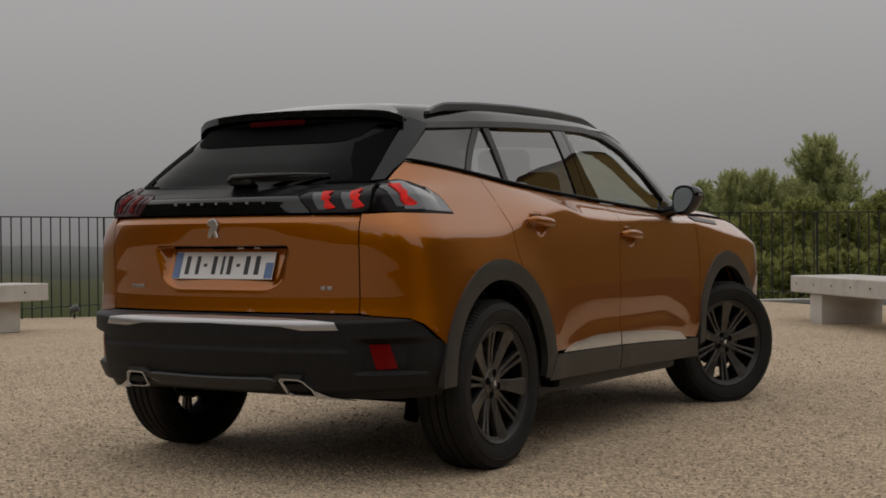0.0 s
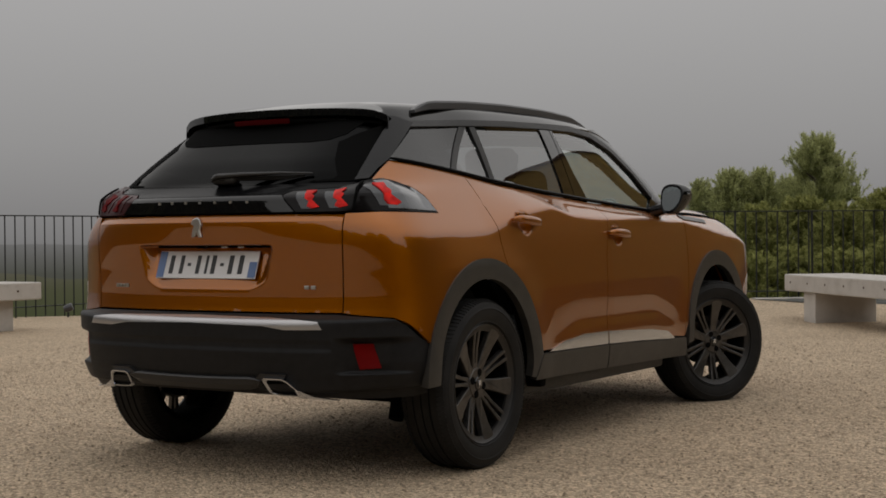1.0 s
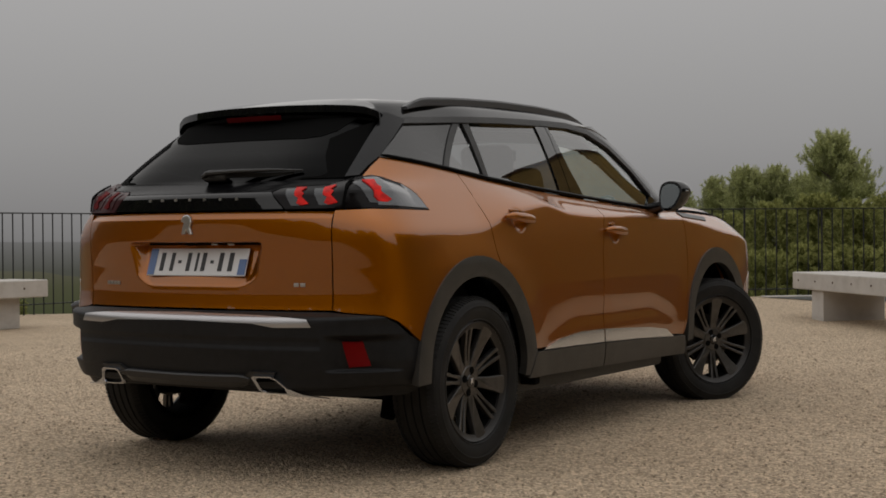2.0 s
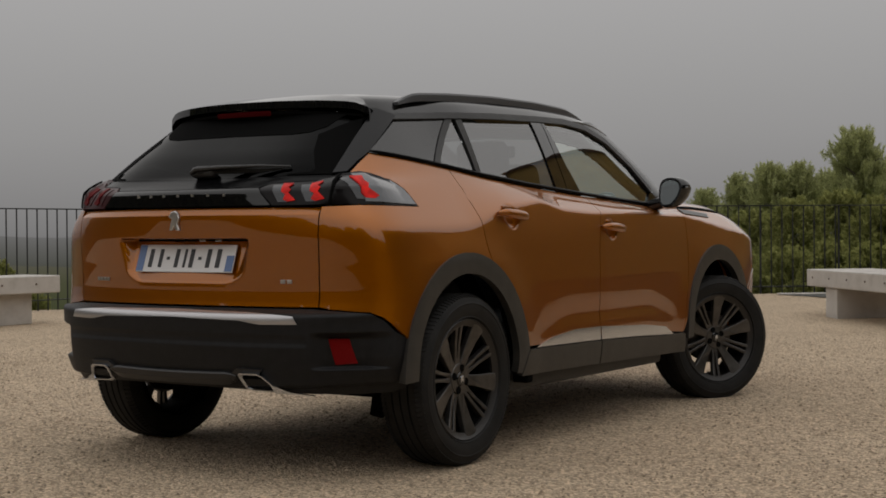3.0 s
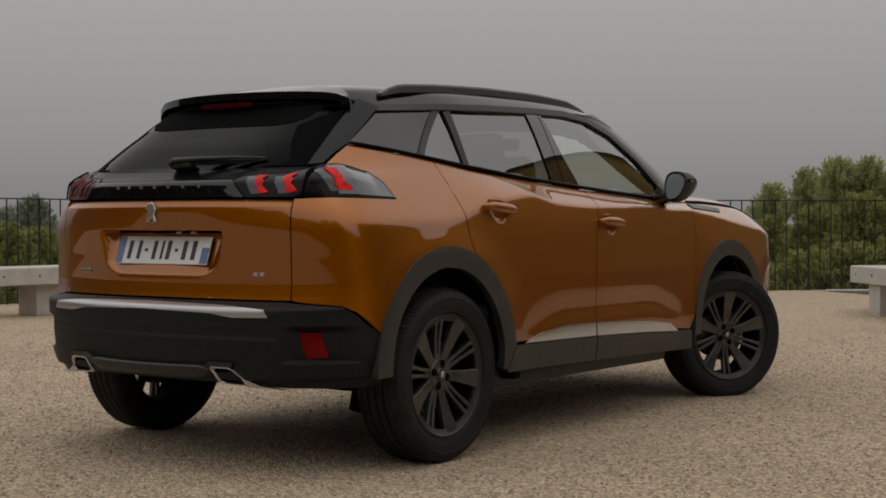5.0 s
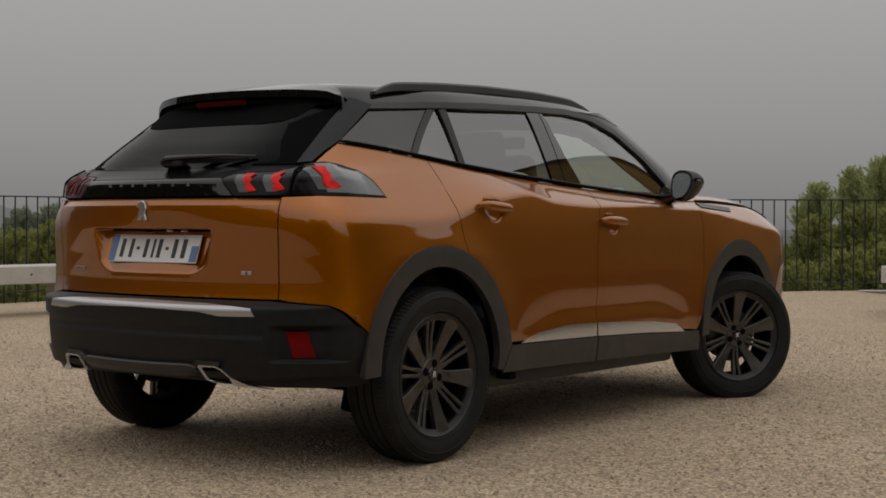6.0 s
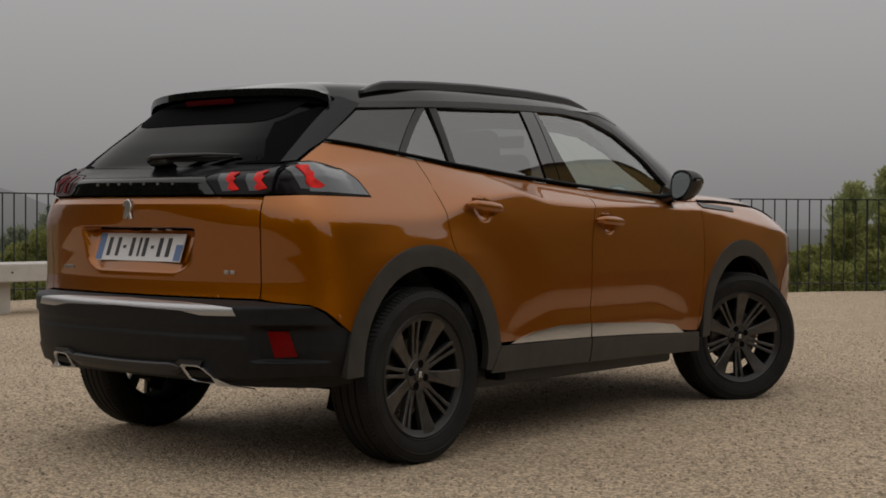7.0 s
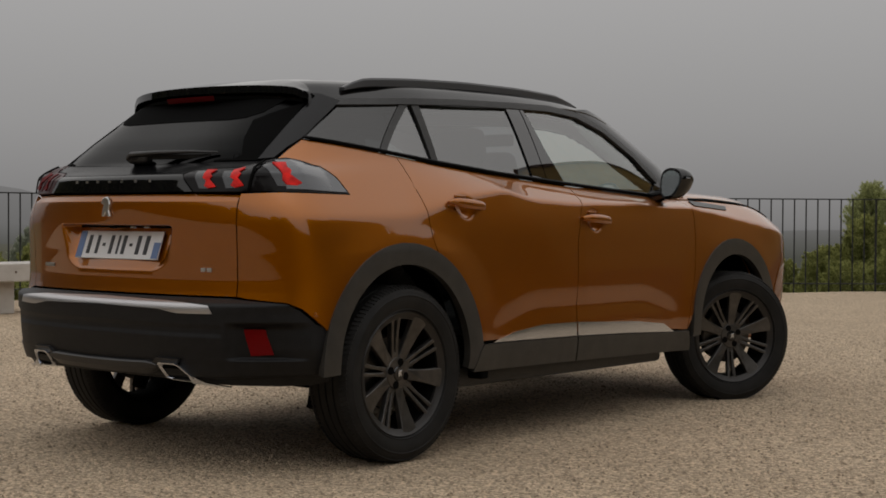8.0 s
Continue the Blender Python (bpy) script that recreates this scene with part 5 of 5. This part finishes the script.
def bench(name, m, length, wide, supports, label):
    b = thing(name, label, "bench", "stone benches on the terrace", m)
    part("slab", block((length, wide, 0.175), pose(length / 2, wide / 2, 0.40), 0.012), STONE, b)
    for u, run, front, deep in supports:      # start and length along the slab, set-back behind its bolted face, depth
        part("support", block((run, deep, 0.31), pose(u + run / 2, front + deep / 2, 0.155), 0.008), STONE, b)
    k = 0
    while 0.16 + 0.42 * k < length:
        part("bolt", lathe([(0.011, 0.003), (0.008, 0.006), (0.001, 0.006), (0.001, -0.01), (0.011, -0.01)], 12, pose(0.16 + 0.42 * k, 0, 0.405, 0, 0, -90)), RUST, b)
        k += 1
    return b


# slabs run along their own x, the bolted face looks along -y
bench("stone_bench", pose(-1.17, 9.84, 0.0, 0, 0, -49), 2.6, 0.72, [(0.40, 0.28, 0.04, 0.66), (2.26, 0.28, 0.04, 0.66)], "pale cast-stone bench with bolted edge, standing on gravel")
bench("stone_bench", pose(-7.47, 3.23, 0, 0, 0, 89), 2.15, 0.55, [(0.24, 0.42, 0.15, 0.29), (1.49, 0.42, 0.15, 0.29)], "pale cast-stone bench beside the iron fence")

# the fence: panels of round bars between a top and a bottom rail
def fence_run(p, q, z0):
    d = math.hypot(q[0] - p[0], q[1] - p[1])
    a = math.degrees(math.atan2(q[1] - p[1], q[0] - p[0]))
    f = thing("fence", "black-painted iron railing along the terrace edge", "fence", "terrace railings", pose(p[0], p[1], z0, 0, 0, a))
    for name, h, w, t in (("top_rail", 1.2 - z0, 0.042, 0.014), ("bottom_rail", 0.125, 0.030, 0.012)):
        part(name, block((d, w, t), pose(d / 2, 0, h), 0.002), IRON, f)
    n = int(d / 0.143)
    bar_mesh = None
    for k in range(n + 1):
        u = 0.02 + k * 0.143
        thick = k % 14 == 0
        r = 0.013 if thick else 0.0085
        if bar_mesh is None or thick:
            ob = part("post" if thick else "baluster", tube([(0, 0, -0.12), (0, 0, 1.193 - z0)], [r, r], 8), IRON, f, smooth=True)
            if not thick:
                bar_mesh = ob.data
        else:
            ob = new("baluster", bar_mesh)
            ob.parent = f
        ob.matrix_basis = pose(u, 0, 0)
    return f


for (p, q) in zip(FENCE[1:-1], FENCE[2:]):
    fence_run(p, q, min(float(rise(*p)), float(rise(*q))))
fence_run((-10.05, -2.6), FENCE[1], 0)

# low kerb under the far railing
kerb = thing("kerb", "low pale concrete kerb at the foot of the railing", "kerb")
kd = Vector((8.0, 6.55)).normalized()
km = pose(-2.62 + kd.x * 4.5 + 0.08, 12.90 + kd.y * 4.5 - 0.1, 0, 0, 0, math.degrees(math.atan2(kd.y, kd.x)))
part("kerb_stone", block((9.0, 0.16, 0.17), km @ pose(0, 0, -0.02), 0.01), DARK_CONCRETE, kerb)
part("coping", block((9.0, 0.18, 0.022), km @ pose(0, 0, 0.078), 0.006), STONE, kerb)

# dark gutter in front of it
corners = [Vector(p) for p in ((-2.5, 12.55), (3.0, 17.1), (1.8, 13.6), (-1.65, 12.12))]
verts, faces = [], []
for i in range(25):
    for j in range(13):
        a, b = i / 24, j / 12
        p = corners[0].lerp(corners[1], a).lerp(corners[3].lerp(corners[2], a), b)
        verts.append((p.x, p.y, float(rise(p.x, p.y)) + 0.005))
faces = [(13 * i + j, 13 * i + j + 1, 13 * i + j + 14, 13 * i + j + 13) for i in range(24) for j in range(12)]
tagged(mesh_object("gutter", verts, faces, DARK_CONCRETE), "dark gutter along the kerb", "gutter", kind="structure")

# a small dark device with a round head on a spike at the foot of the railing
spot = thing("railing_foot_device", "small dark grey device at the railing foot", "spotlight", m=pose(-8.93, 7.18, 0, 0, 0, 40))
part("spike", tube([(0, 0, -0.1), (0, 0, 0.06)], [0.012, 0.012], 8), IRON, spot, smooth=True)
part("head", lathe([(0.034, -0.05), (0.045, 0.0), (0.045, 0.05), (0.038, 0.052), (0.001, 0.045), (0.001, -0.05)], 20, pose(0, 0, 0.11, 0, -20, 0)), SATIN, spot, smooth=True)


# ---- trees and bushes ----
def tufts(r, centres, axes, reach, each, size, slim, spread):
    """Needles or leaves set along short shoots."""
    n = len(centres)
    u = r.random((n, each, 1))
    p = centres[:, None] + axes[:, None] * reach[:, None, None] * u + r.normal(0, 1, (n, each, 3)) * spread * (1.15 - u)
    up = axes[:, None] * 0.8 + r.normal(0, 0.45, (n, each, 3))
    up /= np.linalg.norm(up, axis=2, keepdims=True)
    sidew = np.cross(up, r.normal(0, 1, (n, each, 3)))
    sidew /= np.linalg.norm(sidew, axis=2, keepdims=True)
    l = size * (0.55 + 0.9 * r.random((n, each, 1)))
    return np.stack([p - sidew * l * slim * 0.5, p + sidew * l * slim * 0.5, p + up * l], 2).reshape(-1, 3)


def leaf_mesh(name, verts, mat):
    me = bpy.data.meshes.new(name)
    me.from_pydata(verts.tolist(), [], [(i, i + 1, i + 2) for i in range(0, len(verts), 3)])
    me.materials.append(mat)
    me.update()
    return me


def pine_crown(name, seed, limbs, leaves, leaf_size, mat, taper, slim):
    """Limbs at uneven heights, each carrying upright shoots of needles, with gaps between them."""
    r = np.random.default_rng(seed)
    centres, axes, reach = [], [], []
    lobe = r.random(5) * 2 * np.pi
    for i in range(limbs):
        h = (i + r.random()) / limbs
        a = r.random() * 2 * np.pi
        bulge = 0.78 + 0.30 * np.max(np.cos(a - lobe) * np.cos(3.1 * h + lobe))
        far = (0.10 + 0.90 * (1 - h) ** taper) * (0.62 + 0.42 * r.random()) * bulge
        rise = 0.12 + 0.40 * r.random() + 0.25 * h
        tip = np.array([np.cos(a) * far, np.sin(a) * far, rise * far])
        for t in np.linspace(0.25, 1.0, 4 + int(7 * far)):
            c = tip * t + (0, 0, 1.42 * h) + r.normal(0, 0.045, 3)
            ax = np.array([np.cos(a) * 0.45 * t, np.sin(a) * 0.45 * t, 0.85]) + r.normal(0, 0.20, 3)
            centres.append(c)
            axes.append(ax / np.linalg.norm(ax))
            reach.append(0.13 + 0.15 * r.random() + 0.06 * h)
    return leaf_mesh(name, tufts(r, np.array(centres), np.array(axes), np.array(reach), leaves, leaf_size, slim, 0.030), mat)


def crown_mesh(name, seed, clumps, leaves, size, leaf_size, mat, taper, slim=0.35):
    """Many small leaves gathered in uneven clumps."""
    r = np.random.default_rng(seed)
    out = []
    for _ in range(clumps):
        h = r.random() ** 0.8
        rad = size * (0.12 + 0.88 * (1 - h) ** taper) * r.random() ** 0.36
        a = r.random() * 2 * np.pi
        c = np.array([rad * np.cos(a), rad * np.sin(a), h * 1.55 * size])
        axis = np.array([c[0], c[1], 0.0]) / max(rad, 0.05) * (0.25 + 0.5 * rad / size) + (0, 0, 0.75) + r.normal(0, 0.22, 3)
        axis /= np.linalg.norm(axis)
        reach = size * (0.17 + 0.20 * r.random())
        u = r.random((leaves, 1)) ** 0.8
        p = axis * reach * (1.3 * u - 0.3) + r.normal(0, 1, (leaves, 3)) * reach * 0.19 * (1.1 - u)
        up = axis + r.normal(0, 0.55, (leaves, 3))
        up /= np.linalg.norm(up, axis=1, keepdims=True)
        sidew = np.cross(up, r.normal(0, 1, (leaves, 3)))
        sidew /= np.linalg.norm(sidew, axis=1, keepdims=True)
        l = leaf_size * (0.6 + 0.8 * r.random((leaves, 1)))
        base = c + p
        out.append(np.stack([base - sidew * l * slim * 0.5, base + sidew * l * slim * 0.5, base + up * l], 1).reshape(-1, 3))
    return leaf_mesh(name, np.concatenate(out), mat)


def tree(name, label, seed, clumps, leaves, leaf_size, mat, taper, trunk, slim=0.35, category="tree", group="", shoots=False):
    """A unit tree: crown radius about 1, standing at the origin."""
    r = random.Random(seed)
    t = thing(name, label, category, group)
    pts = [(0.05 * r.uniform(-1, 1) * k, 0.05 * r.uniform(-1, 1) * k, -0.4 + k * (trunk + 1.1) / 6) for k in range(7)]
    part("trunk", tube(pts, [0.10 * (1 - 0.13 * k) for k in range(7)], 8), BARK, t, smooth=True)
    for k in range(7):
        a, h = r.uniform(0, 6.28), r.uniform(0.3, 0.9)
        z = trunk + h
        part("limb", tube([(0, 0, z - 0.1), (0.22 * math.cos(a), 0.22 * math.sin(a), z + 0.10), (0.48 * math.cos(a), 0.48 * math.sin(a), z + 0.22)], [0.04, 0.025, 0.008], 6), BARK, t, smooth=True)
    c = new("crown", pine_crown("crown", seed, clumps, leaves, leaf_size, mat, taper, slim) if shoots else crown_mesh("crown", seed, clumps, leaves, 1.0, leaf_size, mat, taper, slim))
    c.parent = t
    c.location = (0, 0, trunk)
    return t


def stand(ob, x, y, z, s, turn, tall=1.0):
    t = copy_thing(ob, pose(x, y, z, 0, 0, turn))
    t.matrix_basis = pose(x, y, z, 0, 0, turn) @ Matrix.Diagonal((s, s, s * tall, 1))
    return t

pine_a = tree("pine_tree", "dark green bushy pine beyond the railing", 11, 120, 44, 0.085, NEEDLES, 0.62, 0.7, 0.22, group="pines beyond the terrace", shoots=True)
pine_b = tree("pine_tree", "dark green bushy pine beyond the railing", 23, 110, 44, 0.085, NEEDLES, 0.78, 0.5, 0.22, group="pines beyond the terrace", shoots=True)
bush_a = tree("bush", "yellow-green leafy bush behind the railing", 31, 360, 95, 0.075, SHRUB, 0.45, 0.0, 0.45, "bush", "bushes behind the railing")
bush_b = tree("bush", "mid-green leafy bush behind the railing", 47, 350, 95, 0.080, SHRUB, 0.6, 0.0, 0.45, "bush", "bushes behind the railing")

pine_d = tree("hillside_tree", "tree down the hillside, its leaves paled for haze", 71, 460, 76, 0.075, HAZELEAF, 0.6, 0.4, 0.35, group="olive trees down the hillside")
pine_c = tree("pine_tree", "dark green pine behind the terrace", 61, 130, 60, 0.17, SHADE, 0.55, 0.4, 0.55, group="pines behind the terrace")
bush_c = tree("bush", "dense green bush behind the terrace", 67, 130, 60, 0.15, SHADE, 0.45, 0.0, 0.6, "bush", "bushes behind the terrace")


def far(azimuth, d):
    """A spot seen from the terrace at a compass way (degrees left of +y) and distance."""
    a = radians(azimuth)
    return 3.9 - d * math.sin(a), -4.6 + d * math.cos(a)


# pines: way, distance, top height, crown radius
for i, (az, d, top, s) in enumerate([(17.0, 75, 6.1, 2.3), (19.2, 77, 4.4, 1.8), (20.4, 76, 4.4, 1.7), (21.6, 78, 3.9, 1.6), (22.9, 80, 3.2, 1.5), (15.1, 78, 2.4, 1.2), (12.6, 76, 5.6, 2.3), (18.1, 82, 4.2, 1.8)]):
    x, y = far(az, d)
    ob = (pine_a, pine_b)[i % 2]
    base = top - s * (2.55 if i % 2 == 0 else 2.3)
    stand(ob, x, y, base, s, 40 * i + 13)
for i, (az, d, top, s) in enumerate([(24.2, 64, -0.2, 1.5), (22.8, 62, 1.0, 1.6), (21.0, 60, 1.5, 1.6), (19.4, 58, 1.9, 1.6), (17.8, 60, 2.3, 1.6), (16.3, 57, 1.9, 1.6), (14.6, 60, 2.5, 1.8), (12.2, 58, 2.0, 1.8),
                                     (23.2, 50, -0.5, 1.4), (21.4, 48, -0.1, 1.5), (19.8, 47, 0.2, 1.5), (18.2, 48, 0.3, 1.5), (16.5, 47, 0.3, 1.5), (14.6, 48, 0.5, 1.6), (12.4, 47, 0.3, 1.6), (25.9, 66, -0.9, 1.2), (27.4, 68, -1.9, 1.1),
                                     (22.6, 38, -1.3, 1.2), (20.6, 37, -1.0, 1.2), (18.6, 37, -0.9, 1.2), (16.6, 37, -0.8, 1.3), (14.4, 37, -0.8, 1.3), (11.8, 37, -0.8, 1.3), (24.6, 39, -1.6, 1.1)]):
    x, y = far(az, d)
    ob = (bush_a, bush_b)[i % 2]
    stand(ob, x, y, top - s * 1.75, s, 57 * i)
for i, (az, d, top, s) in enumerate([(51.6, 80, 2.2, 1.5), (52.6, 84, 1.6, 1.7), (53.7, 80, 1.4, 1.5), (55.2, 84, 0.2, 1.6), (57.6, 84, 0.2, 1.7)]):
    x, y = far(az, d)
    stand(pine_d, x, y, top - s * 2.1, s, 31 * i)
for i, (az, d, top, s) in enumerate([(50.5, 74, -0.5, 1.4), (51.5, 72, 0.6, 1.6), (52.5, 70, 0.7, 1.8), (53.8, 72, 0.4, 1.8), (55.0, 72, -0.5, 1.7), (57.0, 72, -0.8, 1.7), (59.5, 74, -0.8, 1.8),
                                     (49.2, 70, -1.9, 1.2), (51.2, 60, -1.2, 1.6), (52.0, 60, -1.2, 1.8), (54.0, 60, -1.4, 1.8), (56.0, 60, -1.6, 1.8), (58.2, 60, -1.6, 1.8)]):
    x, y = far(az, d)
    stand((bush_b, bush_a)[i % 2], x, y, top - s * 1.75, s, 31 * i)
# the unseen wood behind and beside the terrace, added for what the paintwork mirrors
for i, (az, d, top, s) in enumerate([(a, 30 + 7 * ((k * 37) % 5) / 5, 7.5 + 2.5 * ((k * 53) % 7) / 7, 3.6) for k, a in enumerate(range(-112, -272, -8))]):
    x, y = far(az, d)
    stand(pine_c, x, y, top - s * 2.2, s, 77 * i, 1.12)
for i, (x, y, top, s) in enumerate([(10.4, -8.9, 6.6, 2.4), (8.6, -12.4, 6.4, 2.6), (5.6, -15.5, 5.0, 2.4)]):
    stand(pine_c, x, y, top - s * 2.1, s, 60 * i)
for i in range(17):
    a = radians(80 + 6.3 * i)
    stand(bush_c, 0.7 + 14 * math.sin(a), -0.5 + 14 * math.cos(a), -0.9, 2.1, 70 * i)


def hedge(p, q, height, wide, seed):
    """A tall clipped cypress hedge: a dense leafy wall with an uneven skin."""
    d = math.hypot(q[0] - p[0], q[1] - p[1])
    r = np.random.default_rng(seed)
    h = thing("hedge", "tall dark clipped cypress hedge beside the terrace", "hedge", "clipped hedges", pose(p[0], p[1], 0, 0, 0, math.degrees(math.atan2(q[1] - p[1], q[0] - p[0]))))
    bm = block((d, wide, height + 1.0), pose(d / 2, 0, height / 2 - 0.5), 0.25, 3)
    bmesh.ops.subdivide_edges(bm, edges=bm.edges[:], cuts=5, use_grid_fill=True)
    for v in bm.verts:
        v.co += Vector((0, 1, 0.5)) * 0.22 * noise.noise(v.co * 0.9) + v.normal * 0.1 * noise.noise(v.co * 2.3)
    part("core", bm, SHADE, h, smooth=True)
    n = int(d * height * 14)
    c = np.stack([r.random(n) * d, np.where(r.random(n) < 0.5, -wide / 2, wide / 2), r.random(n) * height], 1)
    top = r.random(n) < 0.25
    c[top, 1], c[top, 2] = (r.random(top.sum()) - 0.5) * wide, height - 0.05
    axes = np.tile((0.0, 0.0, 1.0), (n, 1)) + r.normal(0, 0.35, (n, 3))
    axes /= np.linalg.norm(axes, axis=1, keepdims=True)
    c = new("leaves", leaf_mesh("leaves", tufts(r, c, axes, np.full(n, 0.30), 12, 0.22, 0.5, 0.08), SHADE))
    c.parent = h


# unseen hedges, placed for the dark mass mirrored in the rear quarter
hedge((12.2, 1.2), (12.6, 10.3), 6.2, 1.2, 5)
hedge((12.7, 10.3), (15.4, 20.6), 7.0, 1.2, 6)
for i in range(26):      # unseen undergrowth of the wood behind, fills bright gaps in the reflections
    x, y = far(-118 - 6 * i, 27)
    stand(bush_c, x, y, -1.8, 3.2, 50 * i)
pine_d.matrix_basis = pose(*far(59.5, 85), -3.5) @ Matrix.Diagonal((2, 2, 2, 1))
pine_c.matrix_basis = pose(-30, -36, 0) @ Matrix.Diagonal((3, 3, 3, 1))
bush_c.matrix_basis = pose(3, -19, -0.2) @ Matrix.Diagonal((2, 2, 2, 1))
for ob in (pine_a, pine_b, bush_a, bush_b):      # the patterns take places of their own
    x, y = far({"pine_tree": -64, "bush": 3}[ob.name.split(".")[0]] + (5 if ob in (pine_b, bush_b) else 0), 44)
    ob.matrix_basis = pose(x, y, -3.0) @ Matrix.Diagonal((1.8, 1.8, 1.8, 1))

# far hills, their haze painted as a faint glow
def hills(name, radius, a0, a1, base, tops, mat, label):
    verts, faces = [], []
    angles = np.linspace(a0, a1, 120)
    for k, az in enumerate(angles):
        x, y = far(az, radius)
        h = np.interp(az, [t[0] for t in tops], [t[1] for t in tops]) + 1.2 * noise.noise((az * 0.35, radius * 0.01, 0)) + 0.5 * noise.noise((az * 1.7, radius * 0.02, 3))
        x2, y2 = far(az, radius + 30)
        verts += [(x, y, base), (x, y, h), (x2, y2, base)]
    for k in range(len(angles) - 1):
        faces += [(3 * k, 3 * k + 3, 3 * k + 4, 3 * k + 1), (3 * k + 1, 3 * k + 4, 3 * k + 5, 3 * k + 2)]
    return tagged(mesh_object(name, verts, faces, mat), label, "backdrop", kind="structure")


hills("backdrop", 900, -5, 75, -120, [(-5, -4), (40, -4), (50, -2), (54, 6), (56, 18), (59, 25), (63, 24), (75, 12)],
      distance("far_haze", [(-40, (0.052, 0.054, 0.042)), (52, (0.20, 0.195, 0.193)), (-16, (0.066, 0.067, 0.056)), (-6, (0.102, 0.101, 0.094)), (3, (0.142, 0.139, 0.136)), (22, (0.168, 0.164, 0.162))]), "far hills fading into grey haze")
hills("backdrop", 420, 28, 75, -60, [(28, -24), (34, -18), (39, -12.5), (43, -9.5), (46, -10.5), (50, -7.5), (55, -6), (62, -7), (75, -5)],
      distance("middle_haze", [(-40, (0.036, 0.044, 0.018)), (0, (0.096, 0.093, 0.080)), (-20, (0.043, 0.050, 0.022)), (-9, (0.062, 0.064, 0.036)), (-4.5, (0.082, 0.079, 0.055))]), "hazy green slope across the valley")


# ---- the house beside the terrace, which the flank and the side glass mirror ----
OCHRE = material("ochre_rendered_wall", (0.36, 0.21, 0.066), 0.95)
mottle(OCHRE, [(0.3, (0.27, 0.175, 0.055)), (0.7, (0.39, 0.26, 0.085))], 1.2, 8)
TILES = material("weathered_roof_tiles", (0.12, 0.07, 0.045), 0.9)
mottle(TILES, [(0.3, (0.08, 0.05, 0.035)), (0.7, (0.16, 0.09, 0.06))], 3, 6)
house = thing("house", "ochre rendered house with a low tiled roof", "house", m=pose(11.04, 22.64, 0, 0, 0, -14))
part("wall", block((13.0, 8.0, 8.4), pose(1.7, 4.0, 3.95), 0.02), OCHRE, house)
# unseen strip, added for the dark line mirrored low in the doors
part("plinth", block((19.0, 0.3, 0.9), pose(-1.5, -0.12, 0.42), 0.02), DARK_CONCRETE, house, "dark stone plinth")
part("wing_wall", block((6.2, 7.0, 5.0), pose(-7.9, 3.8, 2.3), 0.02), OCHRE, house)
part("wing_roof", block((7.4, 7.6, 0.2), pose(-7.7, 3.8, 4.95, -5), 0.02), TILES, house)
for s in (-1, 1):
    part("roof", block((13.4, 4.4, 0.18), pose(1.7, 4.0 + s * 2.05, 8.6, s * -16, 0, 0)), TILES, house)
